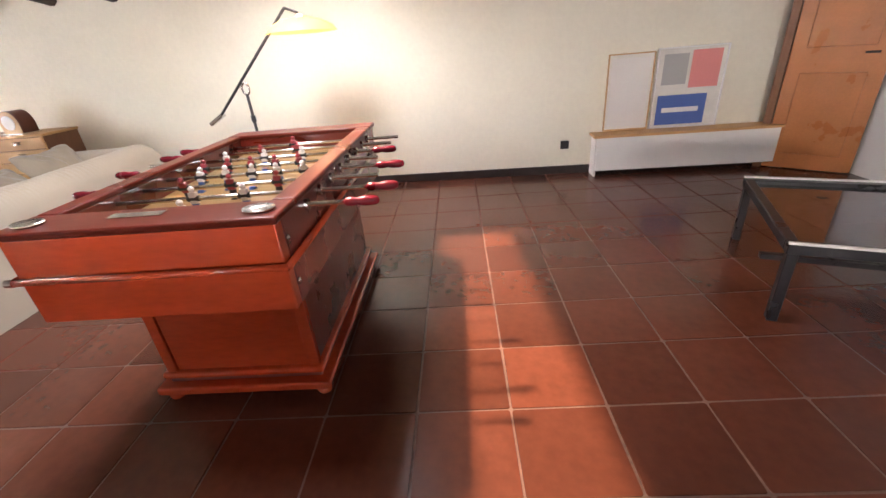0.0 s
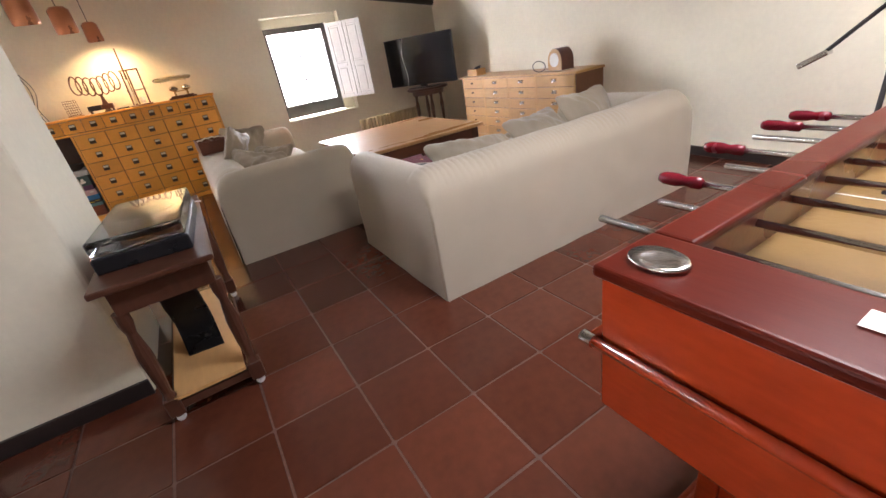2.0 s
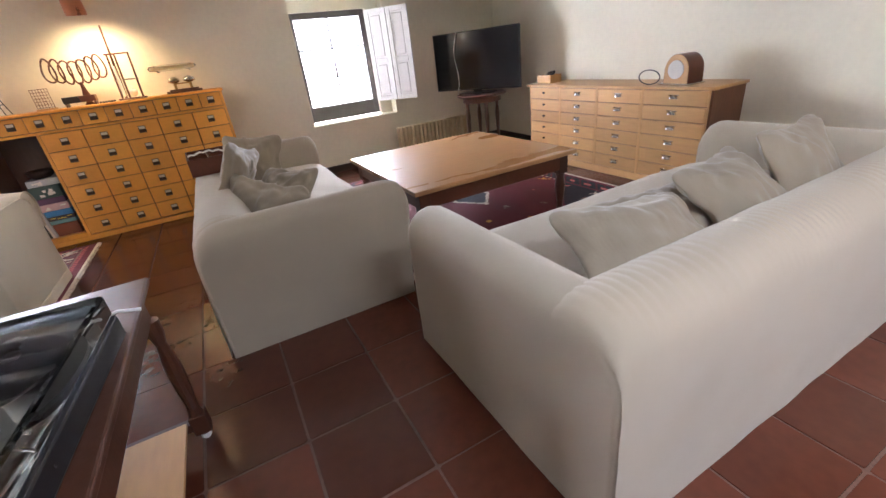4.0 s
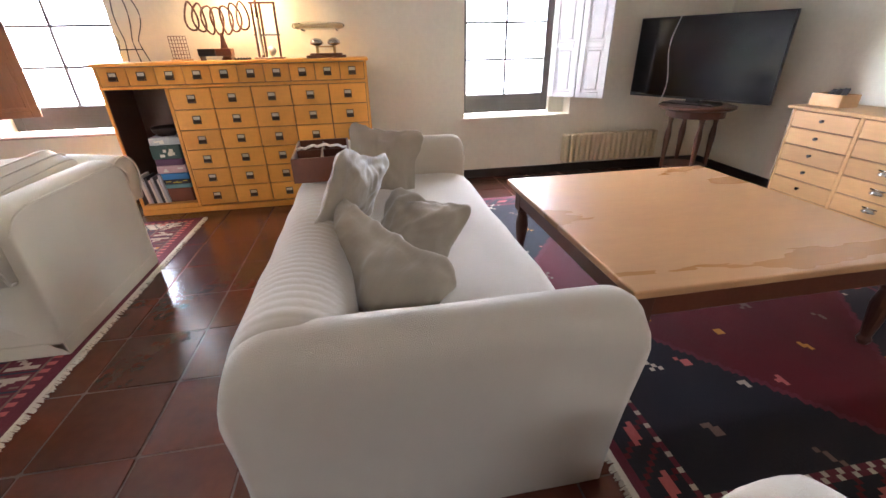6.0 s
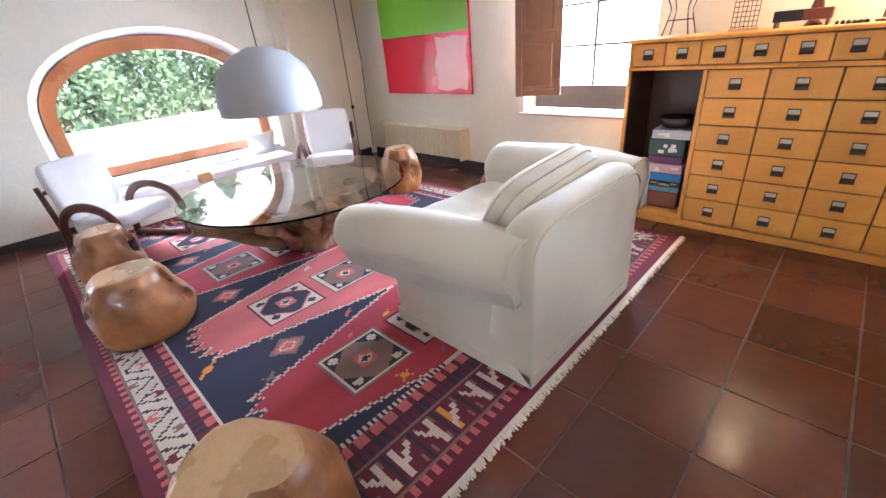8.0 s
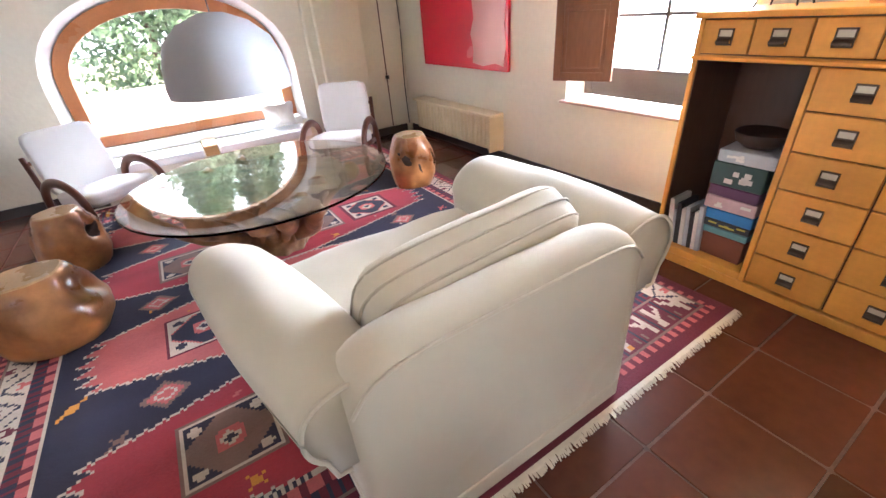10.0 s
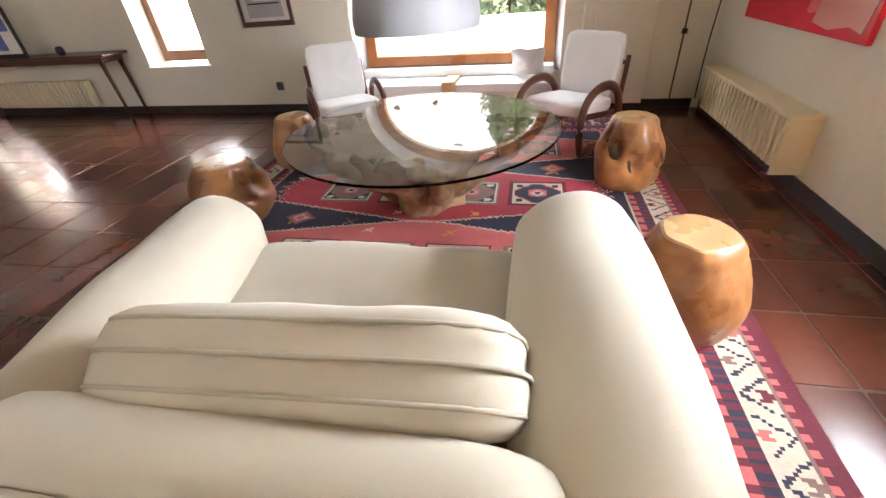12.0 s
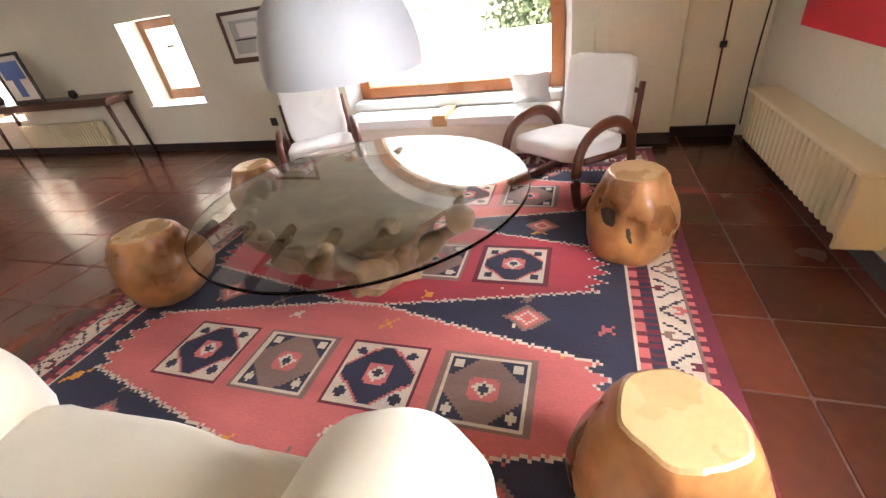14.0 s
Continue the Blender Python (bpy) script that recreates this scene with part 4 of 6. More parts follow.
BOOKC = {k: material(k, c, 0.5, var=0.12, scale=12, bump=0.03) for k, c in dict(box_grey=(0.42, 0.44, 0.46), box_darkgreen=(0.03, 0.07, 0.06), box_purple=(0.10, 0.035, 0.09), box_pink=(0.55, 0.36, 0.36), box_blue=(0.02, 0.16, 0.42), box_teal=(0.12, 0.28, 0.30), box_black=(0.03, 0.03, 0.035), box_brown=(0.20, 0.06, 0.03), box_yellow=(0.5, 0.4, 0.05)).items()}
YN = -0.96
zc = 0.09
for k, (nm, h, w_, lab) in enumerate((("box_brown", 0.12, 0.24, "reddish brown wooden game box under the pile"), ("box_teal", 0.035, 0.23, "teal board game box"), ("box_black", 0.04, 0.22, "black and white patterned board game box"), ("box_blue", 0.055, 0.24, "bright blue board game box"), ("box_pink", 0.065, 0.23, "pale pink board game box"), ("box_purple", 0.055, 0.22, "dark purple board game box"), ("box_darkgreen", 0.115, 0.23, "dark green board game box with small pale marks"), ("box_grey", 0.06, 0.24, "pale grey board game box"))):
    g = solid("board_game_box", B(-0.19, 0.19, -w_ / 2, w_ / 2, 0, h, 0.004, 1), BOOKC[nm], lab + " in niche", "board game", pose(-7.43, YN + 0.30 + 0.006 * math.sin(k * 3), zc, 0, 0, (k * 37) % 5 - 2), group="stack of board games")
    if nm in ("box_darkgreen", "box_grey", "box_pink", "box_black"):
        bm = bmesh.new()
        rnd = random.Random(k)
        for q in range(6):
            yy = rnd.uniform(-0.09, 0.06)
            zz = rnd.uniform(0.15, 0.6) * h
            box(bm, 0.1901, 0.192, yy, yy + rnd.uniform(0.01, 0.05), zz, zz + 0.2 * h)
        tagged(part("printed_mark", bm, BOOKC["box_yellow"] if nm == "box_black" else PAPER, g), kind="stuff")
    zc += h + 0.001
rnd = random.Random(2)
y = YN + 0.045
for k in range(8):
    t = rnd.uniform(0.012, 0.026)
    h = rnd.uniform(0.19, 0.25)
    solid("book", B(-0.08, 0.08, -t / 2, t / 2, 0, h, 0.002, 1), (PAPER, BOOKC["box_grey"], BOOKC["box_black"])[k % 3], "slim upright book in grey tones leaning in the niche", "book", pose(-7.30, y + t / 2, 0.092, 5, 0, 0), group="row of slim books")
    y += t + 0.002
solid("basket", lathe(bmesh.new(), [(0.06, 0), (0.1, 0.03), (0.115, 0.07), (0.108, 0.07), (0.09, 0.03)], 24, wob=0.1), BEAM, "small dark woven basket on the stacked boxes", "basket", pose(-7.36, YN + 0.30, zc), smooth=True)

# ---- things on the card cabinet ----
CX = -7.38
TOPZ = 1.21
ws = thing("wire_stand", pose(CX, -0.74, TOPZ), "thin dark curved wire stand on the cabinet", "stand")
for k in range(4):
    a = math.pi / 4 + k * math.pi / 2
    pts = []
    for i in range(22):
        f = i / 21
        r = 0.11 - 0.05 * math.sin(min(1, f * 2.2) * math.pi / 2) + 0.07 * math.sin(max(0, f - 0.3) / 0.7 * math.pi)
        pts.append((r * math.cos(a), r * math.sin(a), 0.004 + f * 0.5))
    part("wire", tube(bmesh.new(), pts, 0.004, 6), IRON, ws, smooth=True)
for z, r in ((0.09, 0.075), (0.5, 0.06)):
    part("ring", tube(bmesh.new(), [(r * math.cos(a), r * math.sin(a), z) for a in [2 * math.pi * i / 24 for i in range(24)]], 0.004, 6, closed=True), IRON, ws, smooth=True)

rk = thing("lattice_rack", pose(CX, -0.39, TOPZ, 0, 0, 8), "small wooden stand with an upright brass lattice", "rack")
part("base", B(-0.03, 0.03, -0.075, 0.075, 0, 0.014, 0.003, 1), PINE, rk)
bm = bmesh.new()
for i in range(7):
    box(bm, -0.002, 0.002, -0.065 + i * 0.0205, -0.061 + i * 0.0205, 0.014, 0.18)
    box(bm, -0.003, 0.001, -0.065, 0.062, 0.02 + i * 0.026, 0.024 + i * 0.026)
part("lattice", bm, TEAK, rk)

bk = thing("wooden_bench_model", pose(CX, -0.12, TOPZ, 0, 0, 0), "small dark and brown wooden bench-shaped box", "box")
part("dark_block", B(-0.05, 0.05, -0.13, 0.0, 0.03, 0.085, 0.005), BLACK, bk)
part("brown_block", B(-0.05, 0.05, 0.0, 0.12, 0.03, 0.085, 0.005), TEAK, bk)
for yy in (-0.12, 0.10):
    part("leg", B(-0.05, 0.05, yy, yy + 0.014, 0, 0.03), WALNUT, bk)

an = thing("branch_sculpture", pose(CX, -0.08, TOPZ), "tangle of curved brown wooden loops on a small turned foot", "sculpture")
part("foot", lathe(bmesh.new(), [(0.045, 0), (0.03, 0.02), (0.015, 0.05), (0.03, 0.09), (0.02, 0.13), (0.012, 0.2)], 16, Matrix.Translation((-0.09, 0, 0))), TEAK, an, smooth=True)
for k in range(7):
    a = -1.2 + k * 0.4
    pts = []
    for i in range(25):
        t = 2 * math.pi * i / 24
        pts.append((-0.09 + 0.03 * math.sin(t * 2 + k), 0.055 * k - 0.17 + 0.045 * math.cos(t) + 0.03 * math.sin(a), 0.30 + 0.10 * math.sin(t) + 0.02 * math.cos(k)))
    part("loop", tube(bmesh.new(), pts, 0.008, 6), TEAK, an, smooth=True)

for k in range(6):
    solid("small_weight", lathe(bmesh.new(), [(0.008 + 0.001 * k, 0), (0.008 + 0.001 * k, 0.012), (0.003, 0.018)], 12), BLACK, "tiny black weight standing in a row on the cabinet", "weight", pose(CX + 0.08, 0.03 + k * 0.022, TOPZ), group="row of small weights")

lm = thing("instrument_model", pose(CX, 0.28, TOPZ), "tall brown wooden measuring instrument with an angled arm", "instrument")
part("base", B(-0.06, 0.06, -0.11, 0.12, 0, 0.015, 0.003, 1), TEAK, lm)
for yy in (-0.08, -0.02, 0.09):
    part("post", rod(bmesh.new(), (0, yy, 0.015), (0, yy + 0.01, 0.40), 0.009), TEAK, lm)
part("crossbar", B(-0.008, 0.008, -0.09, 0.11, 0.17, 0.185), STEEL, lm, "pale metal crossbar")
part("crossbar", B(-0.008, 0.008, -0.09, 0.11, 0.395, 0.41), TEAK, lm)
part("arm", rod(bmesh.new(), (0, -0.05, 0.015), (0, -0.03, 0.64), 0.014, 0.008), TEAK, lm, "long tapering wooden arm")
part("tube", rod(bmesh.new(), (0.02, -0.05, 0.03), (0.02, -0.05, 0.3), 0.012), WHITE, lm, "pale upright tube")
part("globe", lathe(bmesh.new(), [(0.004, 0), (0.03, 0.02), (0.036, 0.04), (0.03, 0.065), (0.004, 0.08)], 16, Matrix.Translation((0.02, 0.03, 0.02))), WHITE, lm, smooth=True)

sc = thing("brass_scale", pose(CX, 0.74, TOPZ), "old postal scale with two brass pans on a dark stepped base", "scale")
part("base", B(-0.07, 0.07, -0.16, 0.16, 0, 0.02, 0.004, 1), WALNUT, sc)
part("upper_base", B(-0.055, 0.055, -0.13, 0.13, 0.02, 0.035, 0.004, 1), WALNUT, sc)
for yy in (-0.07, 0.07):
    part("column", rod(bmesh.new(), (0, yy, 0.035), (0, yy, 0.09), 0.012), BRASS, sc)
    part("pan", lathe(bmesh.new(), [(0.015, 0), (0.05, 0.012), (0.055, 0.02), (0.045, 0.045), (0.01, 0.06)], 20, Matrix.Translation((0, yy, 0.09))), STEEL, sc, "round bright metal pan", smooth=True)
part("beam", rod(bmesh.new(), (0, -0.08, 0.085), (0, 0.08, 0.085), 0.006), BRASS, sc)
ac = thing("ship_model_case", pose(CX - 0.06, 0.70, TOPZ + 0.24), "long pale green glass tube on thin wall brackets", "glass tube")
part("tube", lathe(bmesh.new(), [(0.006, -0.21), (0.02, -0.19), (0.028, -0.1), (0.03, 0.1), (0.02, 0.2), (0.006, 0.215)], 16, Matrix.Rotation(math.pi / 2, 4, "X")), TABLEGLASS, ac, smooth=True)
part("core", rod(bmesh.new(), (0, -0.19, 0), (0, 0.19, 0), 0.012), RADIATOR, ac)
for yy in (-0.14, 0.14):
    part("bracket", rod(bmesh.new(), (-0.21, yy, -0.03), (0.03, yy, -0.03), 0.005), IRON, ac)

# ---- pendant lamps ----
for k, (x, y_, z) in enumerate(((-7.32, 0.13, 1.93), (-5.75, 0.09, 1.85), (-5.1, -0.04, 1.85))):
    p = thing("pendant_lamp", pose(x, y_, z, 0, 8, 0), "small copper-coloured cylinder lamp, lit, hanging from the ceiling", "pendant lamp", "row of copper pendant lamps")
    bm = lathe(bmesh.new(), [(0.076, 0), (0.08, 0.02), (0.074, 0.17), (0.05, 0.195), (0.006, 0.2)], 20, close=False)
    lathe(bm, [(0.072, 0.0), (0.068, 0.16), (0.01, 0.18)], 20, close=False)
    part("shade", bm, COPPER, p, smooth=True)
    part("bulb", lathe(bmesh.new(), [(0.006, 0.0), (0.026, 0.02), (0.026, 0.05), (0.01, 0.08)], 14), BULB, p, smooth=True)
    part("cord", rod(bmesh.new(), (0, 0, 0.2), (-0.1, 0, 0.16 + roof(x, y_) - z - 0.14), 0.004, seg=6), BLACK, p)
    L = new("pendant_light", bpy.data.lights.new("pendant_light", "SPOT"))
    L.data.energy, L.data.color, L.data.spot_size, L.data.spot_blend, L.data.shadow_soft_size = PENDANT if k == 0 else 0.4, (1, 0.72, 0.36), radians(145), 0.9, 0.09
    L.matrix_world = look((x, y_, z - 0.01), (x - 0.4, y_, z - 1))


# ---- table football ----
def foosball():
    t = thing("foosball_table", pose(-0.84, 1.12, 0) @ Matrix.Diagonal((0.98, 0.97, 1.015, 1)), "glossy cherry-wood football table with steel rods and dark red grips", "table football")
    w, ln = 0.44, 1.66  # half width, length
    th = 0.05
    part("end_panel", B(-w, w, 0, th, 0.575, 0.87, 0.006), CHERRY, t)
    part("end_panel", B(-w, w, ln - th, ln, 0.575, 0.87, 0.006), CHERRY, t)
    part("side_panel", B(-w, -w + th, th, ln - th, 0.575, 0.87, 0.004), CHERRY_SHADED, t)
    part("side_panel", B(w - th, w, th, ln - th, 0.575, 0.87, 0.004), CHERRY_SHADED, t)
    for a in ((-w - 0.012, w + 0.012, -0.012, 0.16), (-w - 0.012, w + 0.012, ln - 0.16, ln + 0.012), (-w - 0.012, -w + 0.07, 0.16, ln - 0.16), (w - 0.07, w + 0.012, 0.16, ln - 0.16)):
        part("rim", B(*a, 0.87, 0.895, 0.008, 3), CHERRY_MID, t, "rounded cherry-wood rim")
    bm = bmesh.new()
    r = 0.012
    for a, b in (((-w - r, -r, 0.735), (w + r, -r, 0.735)), ((w + r, -r, 0.735), (w + r, ln + r, 0.735)), ((w + r, ln + r, 0.735), (-w - r, ln + r, 0.735)), ((-w - r, ln + r, 0.735), (-w - r, -r, 0.735))):
        rod(bm, a, b, 0.012, seg=10)
    part("moulding", bm, CHERRY, t, "half-round moulding round the cabinet", smooth=True)
    part("corner_cap", rod(bmesh.new(), (-w - 0.03, -0.014, 0.735), (-w - 0.004, -0.014, 0.735), 0.013), STEEL, t, "bright metal end cap")
    part("playfield", B(-w + th, w - th, th + 0.1, ln - th - 0.1, 0.775, 0.78), FIELD, t, "yellow playing field")
    part("cabinet_floor", B(-w + th, w - th, th, ln - th, 0.575, 0.60), CHERRY_SHADED, t)
    part("inner_lining", B(-w + th, -w + th + 0.008, 0.15, ln - 0.15, 0.78, 0.868), CHERRY_SHADED, t)
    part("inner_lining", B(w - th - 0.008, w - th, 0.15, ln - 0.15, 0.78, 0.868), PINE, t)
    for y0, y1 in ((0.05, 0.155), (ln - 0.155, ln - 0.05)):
        part("goal_end", B(-w + th, w - th, y0, y1, 0.62, 0.872), CHERRY_SHADED, t)
    bm = bmesh.new()
    box(bm, -0.19, 0.19, 0.157, 0.16, 0.7805, 0.84)
    part("goal", bm, BLACK, t)
    for y0 in (0.28, ln - 0.28, ln / 2):
        part("field_line", B(-w + th + 0.01, w - th - 0.01, y0 - 0.003, y0 + 0.003, 0.7802, 0.7815), WHITE, t)
    # base with a recessed panel and plinth
    b0, b1, c0, c1 = -0.33, 0.33, 0.26, ln - 0.26
    part("base_panel", B(b0, b1, c0 + 0.004, c1 - 0.004, 0.11, 0.575, 0.006), CHERRY_SHADED, t)
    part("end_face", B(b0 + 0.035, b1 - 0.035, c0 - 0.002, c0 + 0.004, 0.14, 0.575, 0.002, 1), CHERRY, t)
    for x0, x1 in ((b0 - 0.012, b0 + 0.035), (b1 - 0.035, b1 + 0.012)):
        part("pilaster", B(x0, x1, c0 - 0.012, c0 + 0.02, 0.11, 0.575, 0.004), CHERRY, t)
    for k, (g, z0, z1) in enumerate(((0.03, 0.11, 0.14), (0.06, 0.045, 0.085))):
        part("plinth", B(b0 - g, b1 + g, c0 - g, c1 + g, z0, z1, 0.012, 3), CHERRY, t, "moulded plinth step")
    part("plinth_core", B(b0 - 0.01, b1 + 0.01, c0 - 0.01, c1 + 0.01, 0.085, 0.11), CHERRY_SHADED, t)
    for x in (b0 - 0.01, b1 + 0.01):
        for y_ in (c0 - 0.01, c1 + 0.01):
            part("bun_foot", lathe(bmesh.new(), [(0.02, 0), (0.036, 0.012), (0.036, 0.03), (0.025, 0.045)], 16, Matrix.Translation((x, y_, 0))), CHERRY, t, smooth=True)
    for z in (0.80, 0.65):
        part("bolt", lathe(bmesh.new(), [(0.012, 0), (0.012, 0.004), (0.004, 0.008)], 12, Matrix.Translation((w, 0.06, z)) @ Matrix.Rotation(math.pi / 2, 4, "Y")), STEEL, t, smooth=True)
    # oval steel ashtrays and a score plate on the near end
    for x in (-0.375, 0.375):
        bm = lathe(bmesh.new(), [(0.044, 0), (0.052, 0.006), (0.049, 0.012), (0.03, 0.006), (0.01, 0.004)], 28)
        bmesh.ops.scale(bm, vec=(1, 0.75, 1), verts=bm.verts)
        part("ashtray", bm, STEEL, t, "oval polished steel tray", smooth=True, m=Matrix.Translation((x, 0.06, 0.894)))
    part("score_plate", B(-0.13, 0.05, 0.07, 0.115, 0.8955, 0.898), STEEL, t)
    # men, one shared mesh for each side
    SH = {}
    for team, shirt in (("a", material("figure_shirt_white", (0.66, 0.62, 0.6), 0.35)), ("b", material("figure_shirt_red", (0.30, 0.03, 0.04), 0.35))):
        bm = bmesh.new()
        lathe(bm, [(0.004, 0.0), (0.011, 0.006), (0.012, 0.014), (0.004, 0.022)], 10, Matrix.Translation((0, 0, 0.026)))
        box(bm, -0.016, 0.016, -0.01, 0.01, -0.02, 0.026, 0.005, 2)
        body = mesh_of("figure_body", bm, shirt)
        bm = bmesh.new()
        box(bm, -0.014, 0.014, -0.008, 0.008, -0.05, -0.018, 0.004, 1)
        box(bm, -0.014, 0.014, -0.02, 0.012, -0.075, -0.055, 0.004, 1)
        legs = mesh_of("figure_shorts_block", bm, material("figure_shorts_blue" if team == "a" else "figure_shorts_dark", (0.05, 0.10, 0.28) if team == "a" else (0.02, 0.02, 0.03), 0.35))
        bm = bmesh.new()
        box(bm, -0.013, 0.013, -0.006, 0.006, -0.06, -0.048, 0.002, 1)
        SH[team] = (body, legs, mesh_of("figure_sock_block", bm, material("figure_socks_" + team, (0.6, 0.25, 0.08), 0.4)))
    counts = [("a", 1), ("a", 2), ("b", 3), ("a", 5), ("b", 5), ("a", 3), ("b", 2), ("b", 1)]
    rnd = random.Random(11)
    for k, (team, n) in enumerate(counts):
        y_ = 0.255 + k * (ln - 0.51) / 7
        shift = rnd.uniform(-0.05, 0.05)
        east = team == "a"
        lo, hi = (-w - 0.20 + shift, w + 0.16 + shift) if east else (-w - 0.16 + shift, w + 0.20 + shift)
        z = 0.84
        r_ = part("rod", rod(bmesh.new(), (lo, y_, z), (hi, y_, z), 0.0085, seg=12), STEEL, t, "polished steel rod", smooth=True)
        gx = hi if east else lo
        s = 1 if east else -1
        prof = [(0.010, 0), (0.016, 0.006), (0.0165, 0.03), (0.013, 0.045), (0.018, 0.07), (0.0175, 0.105), (0.012, 0.12), (0.005, 0.124)]
        part("grip", lathe(bmesh.new(), prof, 16, Matrix.Translation((gx - s * 0.01, y_, z)) @ Matrix.Rotation(s * math.pi / 2, 4, "Y")), GRIP, r_, "dark red turned grip", smooth=True)
        for sx in (-1, 1):
            part("bearing", rod(bmesh.new(), (sx * (w + 0.002), y_, z), (sx * (w + 0.016), y_, z), 0.02, seg=16), STEEL, t)
        for i in range(n):
            x = (i - (n - 1) / 2) * (0.62 / max(n, 3)) + shift
            tilt = rnd.uniform(-25, 25)
            mm = pose(x, y_, z, tilt, 0, 0 if east else 180)
            body, legs, socks = SH[team]
            f = part("player_figure", body, None, r_, "small moulded player figure", m=mm)
            part("player_shorts_block", legs, None, r_, m=mm)
            part("player_sock_block", socks, None, r_, m=mm)
            bm = rod(bmesh.new(), (x - 0.024, y_, z), (x + 0.024, y_, z), 0.012, seg=10)
            part("rod_collar", bm, BLACK, r_)


foosball()

# ---- arm lamp behind the game ----
al = thing("floor_lamp", pose(-1.58, 3.6, 0), "black counterweight floor lamp with a lit amber glass dish shade", "floor lamp")
part("base", lathe(bmesh.new(), [(0.15, 0), (0.15, 0.015), (0.03, 0.03), (0.015, 0.04)], 28), IRON, al)
part("pole", rod(bmesh.new(), (0, 0, 0.03), (0, 0, 1.08), 0.012), IRON, al, smooth=True)
part("collar", rod(bmesh.new(), (0, 0, 0.86), (0, 0, 0.91), 0.02), BLACK, al)
part("swivel", tube(bmesh.new(), [(0.03 * math.cos(a), 0, 1.12 + 0.045 * math.sin(a)) for a in [2 * math.pi * i / 16 for i in range(16)]], 0.008, 6, closed=True), STEEL, al, "polished clamp ring", smooth=True)
part("arm", rod(bmesh.new(), (-0.28, 0, 0.92), (0.46, 0, 1.66), 0.011), IRON, al, smooth=True)
part("counterweight", B(-0.07, 0.07, -0.035, 0.035, -0.015, 0.015, 0.006, m=pose(-0.31, 0, 0.90, 0, -30, 0)), STEEL, al, "flat steel counterweight")
dish = bmesh.new()
lathe(dish, [(0.27, 0), (0.24, 0.04), (0.15, 0.085), (0.04, 0.105)], 36, Matrix.Translation((0.56, 0, 1.49)), close=False)
lathe(dish, [(0.265, 0), (0.235, 0.035), (0.147, 0.08), (0.035, 0.1)], 36, Matrix.Translation((0.56, 0, 1.49)), close=False)
part("shade", dish, SHADE, al, "lit amber glass dish", smooth=True)
part("bulb", lathe(bmesh.new(), [(0.01, 0), (0.03, 0.02), (0.03, 0.05), (0.012, 0.08)], 16, Matrix.Translation((0.56, 0, 1.53))), BULB, al, smooth=True)
part("hanger", rod(bmesh.new(), (0.46, 0, 1.66), (0.56, 0, 1.62), 0.009), IRON, al)
L = new("dish_light", bpy.data.lights.new("dish_light", "POINT"))
L.data.energy, L.data.color, L.data.shadow_soft_size = 0.7, (1, 0.72, 0.4), 0.05
L.location = (-1.02, 3.6, 1.50)

# ---- side table with record player ----
st = thing("side_table", pose(-3.81, 0.13, 0), "old dark wooden side table with turned legs beside the pillar", "side table")
lt, dp = 1.2, 0.39
part("tabletop", B(0, lt, -0.02, dp + 0.01, 0.675, 0.70, 0.006), WALNUT, st, "worn dark plank top")
part("frieze", B(0.06, lt - 0.05, 0.02, dp - 0.02, 0.565, 0.675, 0.004), WALNUT, st, "deep frieze box")
for x in (0.08, lt - 0.08):
    for y_ in (0.015, dp - 0.035):
        bm = lathe(bmesh.new(), [(0.02, 0.03), (0.028, 0.05), (0.028, 0.12), (0.018, 0.16), (0.026, 0.25), (0.03, 0.36), (0.018, 0.47), (0.028, 0.52), (0.028, 0.57)], 12, Matrix.Translation((x, y_ + 0.01, 0)))
        box(bm, x - 0.03, x + 0.03, y_ - 0.02, y_ + 0.04, 0.04, 0.13, 0.003, 1)
        part("leg", bm, WALNUT, st, "turned dark leg")
        part("caster", lathe(bmesh.new(), [(0.012, 0), (0.02, 0.012), (0.018, 0.032)], 12, Matrix.Translation((x, y_ + 0.01, 0))), WHITE, st, "small white foot")
for x in (0.08, lt - 0.08):
    part("stretcher", B(x - 0.02, x + 0.02, 0.03, dp - 0.05, 0.06, 0.10, 0.003, 1), WALNUT, st)
part("stretcher", B(0.1, lt - 0.1, dp / 2 - 0.02, dp / 2 + 0.02, 0.06, 0.10, 0.003, 1), WALNUT, st)
part("low_shelf", B(0.12, lt - 0.05, 0.04, dp - 0.06, 0.115, 0.13), PINE, st, "yellowish plank shelf")
SMOKE = glass("smoked_acrylic", (0.55, 0.6, 0.66), 0.03)
tt = thing("record_player", pose(-3.17, 0.32, 0.70, 0, 0, -4), "black record player under a smoky clear lid, on the side table", "record player")
part("body", B(-0.26, 0.40, -0.16, 0.18, 0.0, 0.065, 0.008), BLACK, tt)
part("platter", lathe(bmesh.new(), [(0.145, 0.066), (0.145, 0.078), (0.01, 0.08)], 36, Matrix.Translation((-0.02, 0.01, 0))), BLACK, tt)
part("tonearm", rod(bmesh.new(), (0.19, 0.13, 0.09), (0.14, -0.07, 0.085), 0.004), STEEL, tt)
bm = B(-0.255, 0.395, -0.155, 0.175, 0.067, 0.13, 0.008)
part("lid", bm, SMOKE, tt, "smoky clear acrylic lid")
